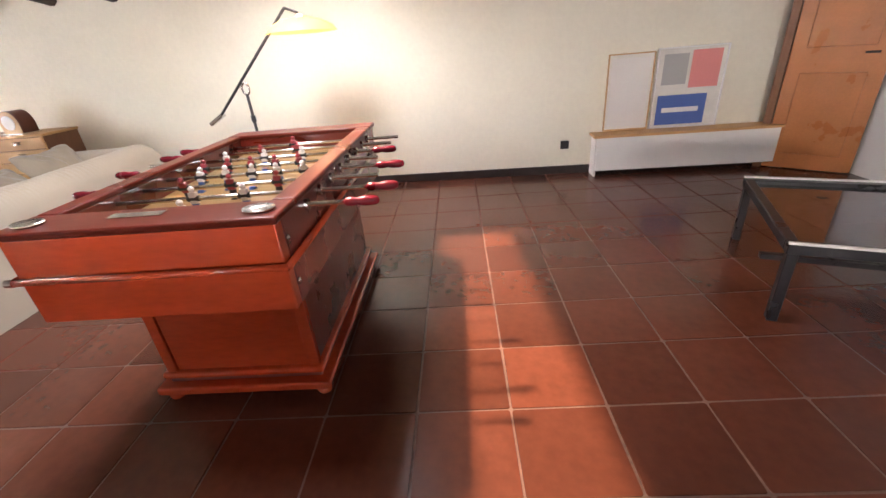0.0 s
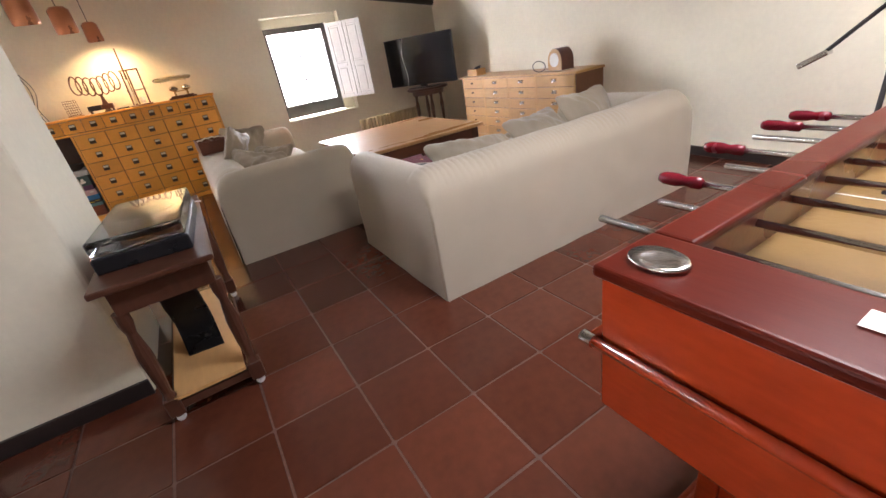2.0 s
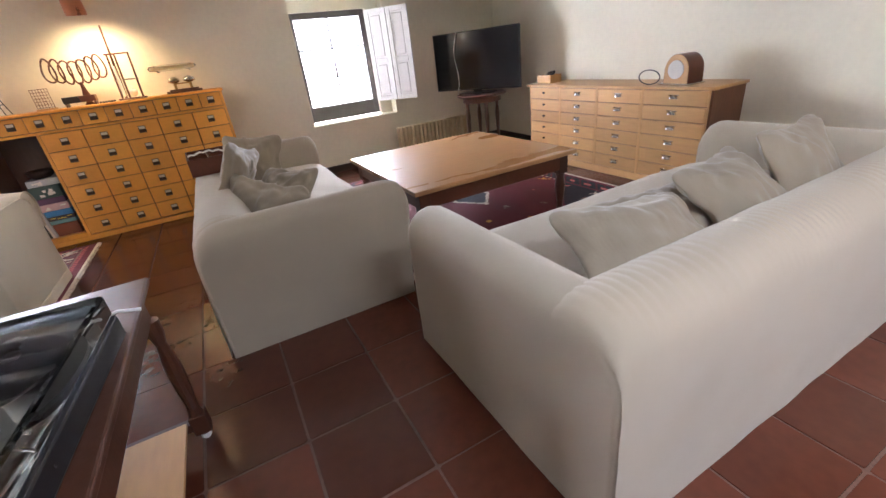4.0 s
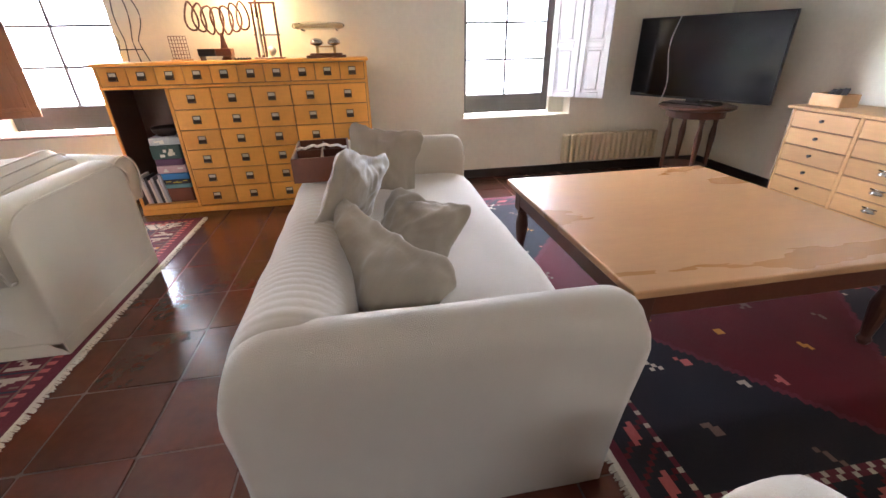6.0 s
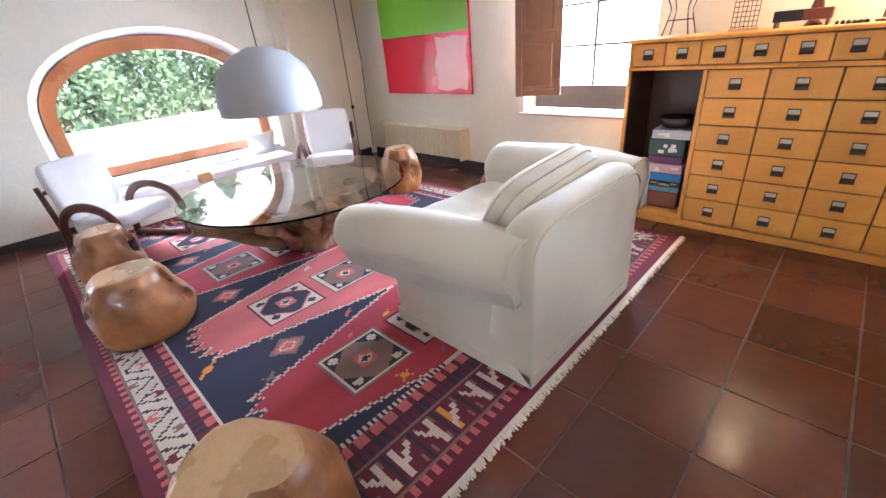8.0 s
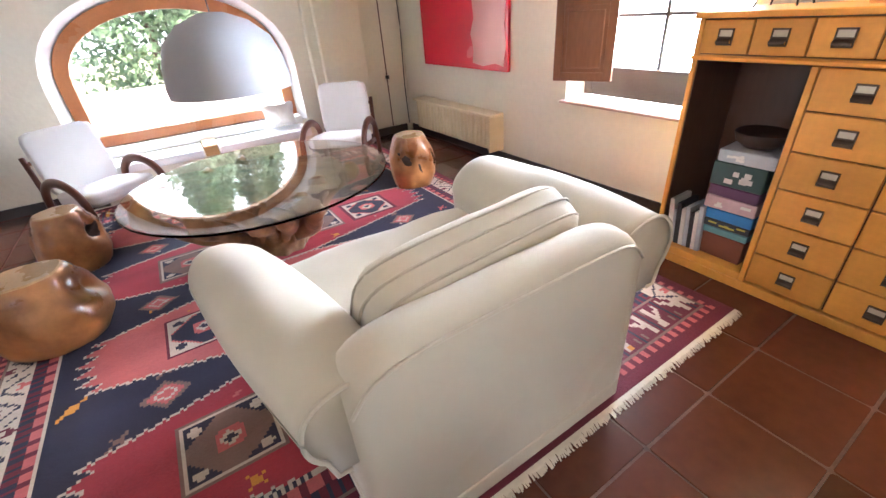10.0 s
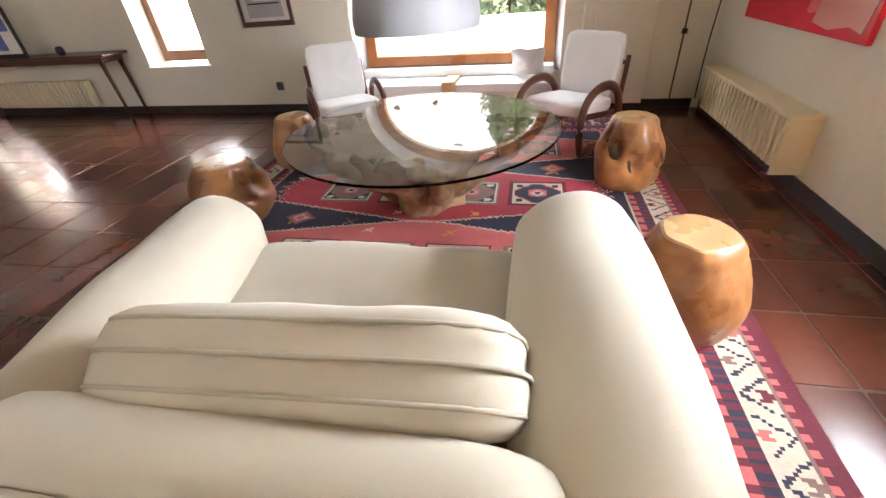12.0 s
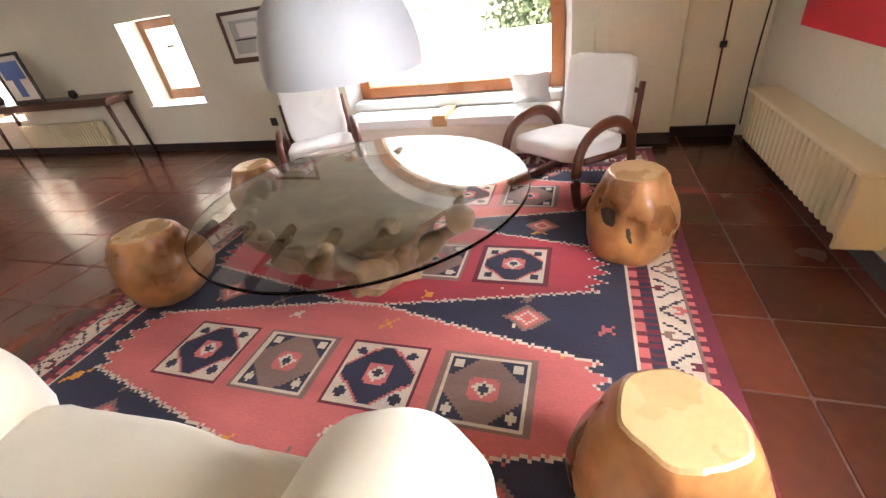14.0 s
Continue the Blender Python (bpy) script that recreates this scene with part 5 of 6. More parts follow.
for k, (c_, dx) in enumerate((("red", 0.0), ("white", 0.012))):
    solid("cable", tube(bmesh.new(), [(0, 0, 0), (0.05, 0.03, 0.012), (0.10, 0.06, 0.015 + 0.004 * k), (0.16, 0.065, 0.012)], 0.005, 6), GRIP if c_ == "red" else WHITE, "short %s audio cable end lying on the side table" % c_, "cable", pose(-3.52 + dx, 0.36 + dx, 0.704, 0, 0, 70), smooth=True)
cloth = bmesh.new()
grid_surface(cloth, lambda u, v: Vector((0.03 * math.sin(v * 9) + 0.015 * u, (u - 0.5) * 0.16, 0.62 * v + 0.02)), 8, 16)
bmesh.ops.solidify(cloth, geom=cloth.faces[:], thickness=0.012)
solid("dark_bag", cloth, BLACK, "dark cloth bag standing under the side table", "bag", pose(-2.98, 0.32, 0.0), smooth=True).scale = (1, 1, 0.8)

# ---- armchair ----
def armchair():
    c = thing("armchair", pose(-5.70, -0.90, 0), "cream cotton slip-covered armchair with wide rolled arms, standing on the rug", "armchair")
    hw, hd, bw = 0.55, 0.45, 0.475
    part("skirt", soft_box(-bw + 0.008, bw - 0.008, -hd + 0.10, hd, 0.012, 0.36, 0.03), COTTON, c, smooth=True)
    part("hem", B(-bw, bw, -hd + 0.09, hd + 0.006, 0.014, 0.09, 0.008), COTTON, c)
    # outer back: a slab that narrows to its rounded top
    def back(u, v):
        a = v * 2
        zt = 0.74 - 0.085 * abs(2 * u - 1) ** 9
        x = (u - 0.5) * 2 * bw
        if a < 0.8:
            y_, z = hd + 0.0 * a, 0.03 + (zt - 0.08) * a / 0.8
        elif a < 1.2:
            t = (a - 0.8) / 0.4 * math.pi
            y_, z = hd - 0.075 * (1 - math.cos(t)), zt - 0.05 + 0.05 * math.sin(t)
        else:
            y_, z = hd - 0.15 - 0.05 * (a - 1.2) / 0.8, zt - 0.05 - (zt - 0.25) * (a - 1.2) / 0.8
        return Vector((x, y_ + 0.004 * noise.noise(Vector((x * 5, a * 4, 1))), z + 0.003 * noise.noise(Vector((x * 6, a * 3, 7)))))
    bm = grid_surface(bmesh.new(), back, 30, 36)
    for u in (0, 1):
        bm.faces.new([bm.verts.new(back(u, v / 36)) for v in range(37)])
    bmesh.ops.remove_doubles(bm, verts=bm.verts, dist=1e-4)
    part("backrest", bm, COTTON, c, smooth=True)
    for s in (-1, 1):
        # rolled arm: a bulging scroll that sweeps outward over a slimmer side
        def arm(u, v, s=s):
            y_ = hd - 0.04 - u * 0.88
            swell = 0.02 * math.sin(u * math.pi)
            t = v * 2 * math.pi
            R = (0.132 if s < 0 else 0.116) + swell
            cx, cz = hw + (0.01 - 0.02 * u if s < 0 else 0.14 * u - 0.09), 0.562 + 0.02 * (s < 0) + 0.01 * math.sin(u * 3)
            x = cx + R * math.cos(t) * (1.0 if math.cos(t) > 0 else 1.25)
            z = cz + R * 0.95 * math.sin(t)
            if math.sin(t) < -0.3 and math.cos(t) < 0.6:
                z = cz - R * 1.2
            e = max(0, (u - 0.93) / 0.07)
            x = cx + (x - cx) * (1 - 0.35 * e ** 2)
            z = cz + (z - cz) * (1 - 0.3 * e ** 2)
            n_ = 0.006 * noise.noise(Vector((y_ * 4, t, s * 3)))
            return Vector((s * (x + n_), y_, z + n_))
        bm = grid_surface(bmesh.new(), arm, 26, 40)
        for u in (0, 1):
            bm.faces.new([bm.verts.new(arm(u, v / 40)) for v in range(40)])
        bmesh.ops.remove_doubles(bm, verts=bm.verts, dist=2e-4)
        part("armrest", bm, COTTON, c, "wide rolled arm", smooth=True)
        part("arm_panel", soft_box(s * (bw - 0.06) - 0.06, s * (bw - 0.06) + 0.056, -hd + 0.09, hd - 0.012, 0.03, 0.49, 0.03), COTTON, c, smooth=True)
        pts = [arm(0, v / 40) + Vector((0, 0.004, 0)) for v in range(-8, 24)]
        part("piping", tube(bmesh.new(), pts, 0.006, 6), COTTON, c, smooth=True)
    pts = [back(u / 30, 0.41) + Vector((0, 0.005, 0.002)) for u in range(31)]
    part("piping", tube(bmesh.new(), pts, 0.005, 6), COTTON, c, smooth=True)
    part("seat_cushion", soft(bmesh.new(), 2 * hw - 0.17, 0.72, 0.19, p=8, seg=32, wob=0.014, freq=2.4, folds=0.0035, m=Matrix.Translation((0.015, -0.09, 0.43))), COTTON, c, "plump seat cushion", smooth=True)
    m = pose(-0.035, 0.15, 0.59, 60, 2, 2)
    part("back_cushion", soft(bmesh.new(), 0.745, 0.45, 0.20, p=5, seg=26, wob=0.006, freq=2, seed=4, m=m), COTTON, c, "loose boxed back cushion with piping", smooth=True)
    for k in (-0.055, 0.0, 0.055):
        pts = []
        for i in range(64):
            a = 2 * math.pi * i / 64
            q = (abs(math.cos(a)) ** 5 + abs(math.sin(a)) ** 5) ** (-1 / 5)
            pts.append(m @ Vector(((0.369 if k else 0.377) * math.cos(a) * q, (0.223 if k else 0.229) * math.sin(a) * q, k)))
        part("piping", tube(bmesh.new(), pts, 0.0045, 6, closed=True), PIPING, c, "piped seam of cotton with shade in its colour", smooth=True)


# the chair's cotton made darker, so the seams carry their shadow as colour
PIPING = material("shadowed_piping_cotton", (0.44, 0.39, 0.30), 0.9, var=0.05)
armchair()

# ---- round glass table on a root ----
ROOT_PALE = material("weathered_root_wood", (0.34, 0.23, 0.12), 0.35, var=0.35, scale=6.5, bump=0.6, bscale=16, dark=(0.07, 0.035, 0.017), coat=0.2)
gt = thing("round_table", pose(-5.49, -2.62, 0) @ Matrix.Diagonal((0.92, 0.92, 0.99, 1)), "low round glass table on a gnarled polished tree root", "coffee table")
part("tabletop", lathe(bmesh.new(), [(0.855, 0.462), (0.86, 0.466), (0.86, 0.474), (0.855, 0.478)], 72), TABLEGLASS, gt, "thick round clear glass top", smooth=False)


def root_mesh(bm):
    def f(u, v):
        t, z = u * 2 * math.pi, v
        r = 0.24 + 0.34 * z ** 1.7 - 0.05 * math.sin(z * math.pi)
        r *= 1 + 0.30 * noise.noise(Vector((math.cos(t) * 1.5, math.sin(t) * 1.5, z * 1.6))) + 0.16 * noise.noise(Vector((math.cos(t) * 5, math.sin(t) * 5, z * 5))) - 0.22 * max(0, noise.noise(Vector((math.cos(t) * 3.4 + 7, math.sin(t) * 3.4, z * 4))) - 0.12)
        zz = 0.011 + 0.44 * z + (0.02 * math.sin(5 * t) if z > 0.9 else 0) * z
        return Vector((r * math.cos(t), r * math.sin(t), min(zz, 0.458)))
    grid_surface(bm, f, 144, 44)
    bmesh.ops.remove_doubles(bm, verts=bm.verts, dist=1e-4)
    bm.faces.new([bm.verts.new(f(i / 144, 1) * Vector((1, 1, 1)).length / math.sqrt(3)) for i in range(144)])


bm = bmesh.new()
root_mesh(bm)
part("base", bm, ROOT_PALE, gt, "gnarled weathered root base", smooth=True)
rnd = random.Random(8)
for k in range(13):
    a = k * 0.483 + rnd.uniform(-0.15, 0.15)
    r0, r1 = 0.20, rnd.uniform(0.42, 0.60)
    r1 += 0.16 * max(0, math.cos(a))
    pts = [(r0 * math.cos(a), r0 * math.sin(a), 0.08), ((r0 + r1) / 2.1 * math.cos(a + 0.2), (r0 + r1) / 2.1 * math.sin(a + 0.2), 0.22 + rnd.uniform(-0.05, 0.05)), (r1 * math.cos(a + 0.1), r1 * math.sin(a + 0.1), 0.36), (r1 * 1.02 * math.cos(a - 0.12), r1 * 1.02 * math.sin(a - 0.12), 0.44)]
    smooth_pts = []
    for i in range(12):
        f = i / 11 * (len(pts) - 1)
        j = min(int(f), len(pts) - 2)
        smooth_pts.append(Vector(pts[j]).lerp(Vector(pts[j + 1]), f - j) + Vector((0.012 * math.sin(i * 1.7 + k), 0.012 * math.cos(i * 1.3 + k), 0)))
    part("root_limb", tube(bmesh.new(), smooth_pts, [0.05 + 0.018 * math.sin(i * 0.9 + k) for i in range(12)], 10), ROOT_PALE, gt, smooth=True)


# ---- stump stools ----
def stool(x, y_, r, h, seed, label, turn=0):
    s = thing("stump_stool", pose(x, y_, 0.011, 0, 0, turn), label, "stool", "stump stools round the glass table")
    def f(u, v):
        t = u * 2 * math.pi
        prof = 0.80 + 0.24 * math.sin(min(1, v * 1.15) * math.pi) ** 0.8 - 0.10 * v - (0.10 if v > 0.93 else 0) * (v - 0.93) / 0.07
        q = r * prof * (1 + 0.15 * noise.noise(Vector((math.cos(t) * 1.2 + seed, math.sin(t) * 1.2, v * 1.6))) + 0.045 * noise.noise(Vector((math.cos(t) * 4 + seed, math.sin(t) * 4, v * 4))))
        if r > 0.25:
            q *= 1 + 0.07 * math.sin(3 * t + 1.2) * (0.4 + v) - 0.16 * math.exp(-((t - 1.15) / 0.2) ** 2)
        # a hollow knot in one side
        for ta, va, w, d in ((1.0, 0.62, 0.42, 0.30), (1.7, 0.45, 0.25, 0.22), (0.5, 0.78, 0.2, 0.18)):
            g = math.exp(-(((t - ta + math.pi) % (2 * math.pi) - math.pi) ** 2) / w ** 2 * 2 - (v - va) ** 2 / 0.02)
            q *= 1 - d * g
        return Vector((q * math.cos(t), q * math.sin(t), h * v))
    bm = grid_surface(bmesh.new(), f, 56, 22)
    bmesh.ops.remove_doubles(bm, verts=bm.verts, dist=1e-4)
    bm.faces.new([bm.verts.new(f(i / 56, 0)) for i in range(56)])
    part("trunk", bm, ROOT, s, "lumpy polished trunk with hollow knots", smooth=True)
    bm = bmesh.new()
    bm.faces.new([bm.verts.new(f(i / 56, 1) + Vector((0, 0, 0.0))) for i in range(56)])
    r_ = bmesh.ops.extrude_face_region(bm, geom=bm.faces[:])
    vs = [v for v in r_["geom"] if isinstance(v, bmesh.types.BMVert)]
    for v in vs:
        v.co = Vector((v.co.x * 0.93, v.co.y * 0.93, h + 0.006))
    part("seat", bm, STOOLTOP, s, "smooth flat pale top")
    for ta, va in ((1.0, 0.50),) if r < 0.24 else ():
        c_ = f(ta / (2 * math.pi), va)
        n_ = Vector((math.cos(ta), math.sin(ta), 0))
        bm = bmesh.new()
        bmesh.ops.create_icosphere(bm, subdivisions=3, radius=0.06)
        for v in bm.verts:
            v.co = c_ - n_ * 0.026 + Matrix.Rotation(ta, 3, "Z") @ (Matrix.Rotation(0.5 + seed, 3, "X") @ Vector((v.co.x * 0.45, v.co.y * 0.9, v.co.z * 1.9)) * (1 + 0.5 * noise.noise(v.co * 28 + Vector((seed, 0, 0)))))
        part("knot_hole", bm, BEAM, s, "dark hollow knot", smooth=True)


stool(-4.31, -2.33, 0.245, 0.36, 1.0, "honey-brown polished stump stool with a dark side hollow", 123)
stool(-4.33, -3.19, 0.20, 0.375, 5.0, "brown polished stump stool with a pale flat top", 93)
stool(-4.24, -0.69, 0.255, 0.38, 9.0, "large brown stump stool with a deep hollow side", 23)
stool(-6.72, -2.90, 0.20, 0.415, 13.0, "orange-brown stump stool with dark hollows, like burl", -7)
stool(-6.69, -1.63, 0.21, 0.40, 17.0, "pale golden stump stool with a smooth cut top", -150)


# ---- low chairs with bentwood arms ----
def low_chair(m, label):
    c = thing("low_armchair", m, label, "armchair", "pair of bentwood low chairs")
    # own y forward; width along x
    hw = 0.28
    for s in (-1, 1):
        loop = []
        key = [(0.30, 0.03), (0.34, 0.16), (0.33, 0.32), (0.25, 0.43), (0.08, 0.485), (-0.12, 0.47), (-0.27, 0.38), (-0.33, 0.22), (-0.36, 0.03)]
        for i in range(len(key) - 1):
            for q in range(4):
                f = q / 4
                p0, p1, p2, p3 = key[max(0, i - 1)], key[i], key[i + 1], key[min(len(key) - 1, i + 2)]
                loop.append(tuple(0.5 * ((2 * b) + (-a + c2) * f + (2 * a - 5 * b + 4 * c2 - d) * f * f + (-a + 3 * b - 3 * c2 + d) * f ** 3) for a, b, c2, d in zip(p0, p1, p2, p3)))
        loop.append(key[-1])
        part("arm_hoop", tube(bmesh.new(), [(s * hw, y_ * 0.8 + 0.10, z * 0.94) for y_, z in loop], 0.034, 10, flat=0.7), TEAK, c, "curved dark wooden arm hoop", smooth=True)
        part("runner", tube(bmesh.new(), [(s * hw, 0.35, 0.028), (s * hw, 0.09, 0.024), (s * hw, -0.20, 0.028)], 0.026, 8), TEAK, c, smooth=True)
        part("side_rail", tube(bmesh.new(), [(s * (hw - 0.03), 0.26, 0.27), (s * (hw - 0.03), -0.24, 0.20)], 0.022, 8), TEAK, c, smooth=True)
        part("back_post", tube(bmesh.new(), [(s * (hw - 0.035), -0.21, 0.18), (s * (hw - 0.035), -0.265, 0.60)], 0.019, 8), TEAK, c, smooth=True)
    for y_, z in ((0.25, 0.265), (-0.23, 0.20), (-0.255, 0.55)):
        part("cross_rail", rod(bmesh.new(), (-hw + 0.03, y_, z), (hw - 0.03, y_, z), 0.015), TEAK, c, smooth=True)
    part("seat_cushion", soft(bmesh.new(), 0.49, 0.52, 0.11, p=7, seg=20, wob=0.006, m=pose(0, 0.10, 0.30, 6, 0, 0)), WHITECLOTH, c, "white seat cushion", smooth=True)
    part("back_cushion", soft(bmesh.new(), 0.46, 0.46, 0.085, p=9, seg=20, wob=0.005, m=pose(0, -0.175, 0.53, 97, 0, 0)), WHITECLOTH, c, "white back cushion", smooth=True)


low_chair(pose(-6.464, -3.733, 0.011, 0, 0, -37), "low chair with white cushions and curved dark wooden arms")
low_chair(pose(-4.507, -3.82, 0.011, 0, 0, 32), "white-cushioned low chair with rounded wooden arms beside the window")

# bench under the arched window
bn = thing("window_bench", south_m @ Matrix.Translation((-1.98, 0.21, 0)), "low plastered bench with two white seat pads under the arched window", "bench")
part("base", B(-0.92, 0.92, -0.205, 0.13, 0, 0.26, 0.01), PLASTER, bn)
for a, b in ((-0.95, -0.07), (0.07, 0.93)):
    part("seat_pad", soft_box(a, b, -0.2, 0.16, 0.26, 0.335, 0.015), WHITECLOTH, bn, "white seat pad", smooth=True)
part("wooden_block", B(-0.06, 0.06, -0.17, 0.15, 0.26, 0.355, 0.008), PINE, bn, "small honey wooden block between the pads")

solid("cushion", soft(bmesh.new(), 0.30, 0.24, 0.12, p=5.5, seg=24, wob=0.008, seed=2, pinch=0.16, folds=0.004), WHITECLOTH, "small white cushion leaning against the arched window", "cushion",
      south_m @ Matrix.Translation((-2.70, 0.10, 0.465)) @ Matrix.Rotation(math.radians(75), 4, "X"), smooth=True)

# large white dome lamp over the glass table
dl = thing("dome_lamp", pose(-5.496, -2.72, 0.975), "large off-white paper-like dome lamp hanging low over the glass table", "pendant lamp")
bm = bmesh.new()
prof = [(0.335, 0.0), (0.338, 0.06), (0.32, 0.16), (0.28, 0.27), (0.185, 0.355), (0.07, 0.40), (0.015, 0.405)]
lathe(bm, prof, 48, close=False)
lathe(bm, [(r - 0.006, z) for r, z in prof], 48, close=False)
part("shade", bm, CERAMIC, dl, smooth=True)
part("cord", rod(bmesh.new(), (0, 0, 0.40), (0, 0, roof(0, -2.8) - 0.975), 0.004, seg=6), BLACK, dl)
part("holder", rod(bmesh.new(), (0, 0, 0.30), (0, 0, 0.40), 0.02), STEEL, dl)

# ---- pool table ----
pt = thing("pool_table", pose(-1.30, -2.74, 0) @ Matrix.Diagonal((1, 1, 0.95, 1)), "pool table with green baize, orange-brown wooden rails and carved bulbous legs", "pool table")
pl, pw = 2.5, 1.45
part("bed", B(0.09, pl - 0.09, 0.09, pw - 0.09, 0.66, 0.78), BAIZE, pt, "green baize playing surface")
for a in ((0, pl, 0, 0.03), (0, pl, pw - 0.03, pw), (0, 0.03, 0.03, pw - 0.03), (pl - 0.03, pl, 0.03, pw - 0.03)):
    part("rail", B(*a, 0.70, 0.79, 0.012, 3), SHUTTER_B, pt)
for a in ((0.03, pl - 0.03, 0.03, 0.13), (0.03, pl - 0.03, pw - 0.13, pw - 0.03), (0.03, 0.13, 0.13, pw - 0.13), (pl - 0.13, pl - 0.03, 0.13, pw - 0.13)):
    part("rubber_cushion", B(*a, 0.74, 0.815, 0.012), BAIZE, pt, "green cloth cushion")
part("body", B(0.05, pl - 0.05, 0.05, pw - 0.05, 0.54, 0.72, 0.02), ARCHWOOD, pt, "orange-brown panelled body")
part("lower_moulding", B(0.09, pl - 0.09, 0.09, pw - 0.09, 0.47, 0.54, 0.01), SHUTTER_B, pt)
for x in (0.28, pl - 0.28):
    for y_ in (0.24, pw - 0.24):
        part("leg", lathe(bmesh.new(), [(0.05, 0), (0.07, 0.03), (0.04, 0.08), (0.05, 0.16), (0.09, 0.28), (0.10, 0.34), (0.06, 0.40), (0.09, 0.46)], 20, Matrix.Translation((x, y_, 0))), TEAK, pt, "carved bulbous leg", smooth=True)

# ---- console table by the far wall ----
ct = thing("console_table", out_m @ Matrix.Translation((-4.33, -0.34, 0)) @ Matrix.Diagonal((1, 1, 0.93, 1)), "long narrow dark console table with slim splayed legs over a radiator", "console table")
part("tabletop", B(0, 2.5, 0, 0.33, 0.745, 0.775, 0.008), WALNUT, ct)
part("frieze", B(0.08, 2.42, 0.03, 0.31, 0.68, 0.745, 0.003, 1), WALNUT, ct)
for x, dx in ((0.12, -0.06), (2.38, 0.06)):
    for y_ in (0.05, 0.29):
        part("leg", rod(bmesh.new(), (x + dx, y_, 0), (x, y_, 0.70), 0.014, 0.026), WALNUT, ct, smooth=True)
for x, r, h, lab in ((-4.2, 0.05, 0.12, "small dark round pot on the console table"), (-2.75, 0.045, 0.09, "little dark jar on the console table"), (-4.45, 0.06, 0.06, "small pale bowl on the console table")):
    solid("pot", lathe(bmesh.new(), [(r * 0.6, 0), (r, h * 0.4), (r * 0.8, h * 0.85), (r * 0.5, h)], 18), IRON if "dark" in lab else WHITE, lab, "pot", out_m @ Matrix.Translation((x + 0.2, -0.2, 0.721)), smooth=True, group="small pots")

# ---- far corner seen at the start ----
rc = thing("radiator_cover", north_m @ Matrix.Translation((1.48, 0, 0)), "long white radiator cover with a wooden top shelf", "radiator cover")
part("front_panel", B(0.02, 1.76, -0.19, -0.17, 0.06, 0.385, 0.004, 1), WHITE, rc)
for x in (0, 1.76):
    part("side_panel", B(x, x + 0.02, -0.19, -0.017, 0.0, 0.385, 0.004, 1), WHITE, rc)
part("top_shelf", B(-0.02, 1.8, -0.21, 0, 0.385, 0.41, 0.005), PINE, rc, "pale wooden top shelf")
framed(north_m @ Matrix.Translation((2.02, -0.015, 0.415)), 0.62, 0.72, "pale poster with red and blue printed fields", WHITE,
            [(0.5, 0.92, 0.5, 0.95, ART["art_pink"]), (0.08, 0.8, 0.04, 0.42, ART["art_blue"]), (0.1, 0.45, 0.55, 0.92, ART["art_grey"]), (0.16, 0.7, 0.2, 0.26, ART["art_white"])], border=0.012, name="poster", category="poster")
framed(north_m @ Matrix.Translation((1.58, -0.012, 0.415)), 0.42, 0.70, "pale blank framed sheet leaning above the radiator cover", PINE, [(0.08, 0.92, 0.06, 0.94, ART["art_white"])], border=0.01)

structure("wall_return", B(3.62, 3.92, 2.2, 4.25, -0.05, 3.0), WHITE)
dr = thing("door_1", pose(3.10, 4.12, 0, 0, 0, -40), "", "")
dr["kind"] = "structure"
part("door_leaf", B(0, 0.64, -0.02, 0.02, 0.01, 2.02, 0.004), ARCHWOOD, dr)
for a, b in ((0.15, 0.85), (1.05, 1.88)):
    part("door_panel", B(0.10, 0.54, -0.03, -0.02, a, b, 0.008), ARCHWOOD, dr)
part("door_handle", rod(bmesh.new(), (0.57, -0.06, 1.0), (0.48, -0.06, 1.0), 0.009), IRON, dr)
part("door_frame", B(-0.07, -0.005, -0.04, 0.05, 0, 2.08, 0.004, 1), SHUTTER_B, dr)

# dark slatted lounge table
lg = thing("glass_table", pose(2.25, 1.95, 0, 0, 0, -22), "low black-framed table with pale edges and a glass top", "coffee table")
for a in ((-0.55, 0.55, -0.5, -0.45), (-0.55, 0.55, 0.45, 0.5), (-0.55, -0.5, -0.45, 0.45), (0.5, 0.55, -0.45, 0.45)):
    part("frame", B(*a, 0.36, 0.41, 0.004, 1), BLACK, lg)
for a in ((-0.55, 0.55, -0.505, -0.49), (-0.55, 0.55, 0.49, 0.505)):
    part("edge_strip", B(*a, 0.411, 0.421), WHITE, lg, "pale edge strip")
part("glass_top", B(-0.5, 0.5, -0.45, 0.45, 0.38, 0.388), SMOKE, lg)
for x in (-0.52, 0.52):
    for y_ in (-0.47, 0.47):
        part("leg", B(x - 0.022, x + 0.022, y_ - 0.022, y_ + 0.022, 0, 0.36, 0.003, 1), BLACK, lg)
part("stretcher", B(-0.5, 0.5, -0.02, 0.02, 0.10, 0.13), BLACK, lg)

# ---- rugs, woven in small knots ----
RUGC = [material(n_, c_, 0.95, var=0.38, scale=4, stretch=(0.35, 1, 1), bump=0.5, bscale=260) for n_, c_ in (
    ("rug_navy", (0.028, 0.026, 0.05)), ("rug_red", (0.36, 0.035, 0.05)), ("rug_pink", (0.50, 0.12, 0.11)), ("rug_ivory", (0.54, 0.45, 0.35)),
    ("rug_brown", (0.20, 0.12, 0.095)), ("rug_maroon", (0.13, 0.015, 0.03)), ("rug_orange", (0.62, 0.26, 0.04)), ("rug_deepred", (0.105, 0.003, 0.009)), ("rug_ink", (0.011, 0.009, 0.017)))]
NAVY, RED, PINK, IVORY, BROWN, MAROON, ORANGE, DEEP, INK = range(9)


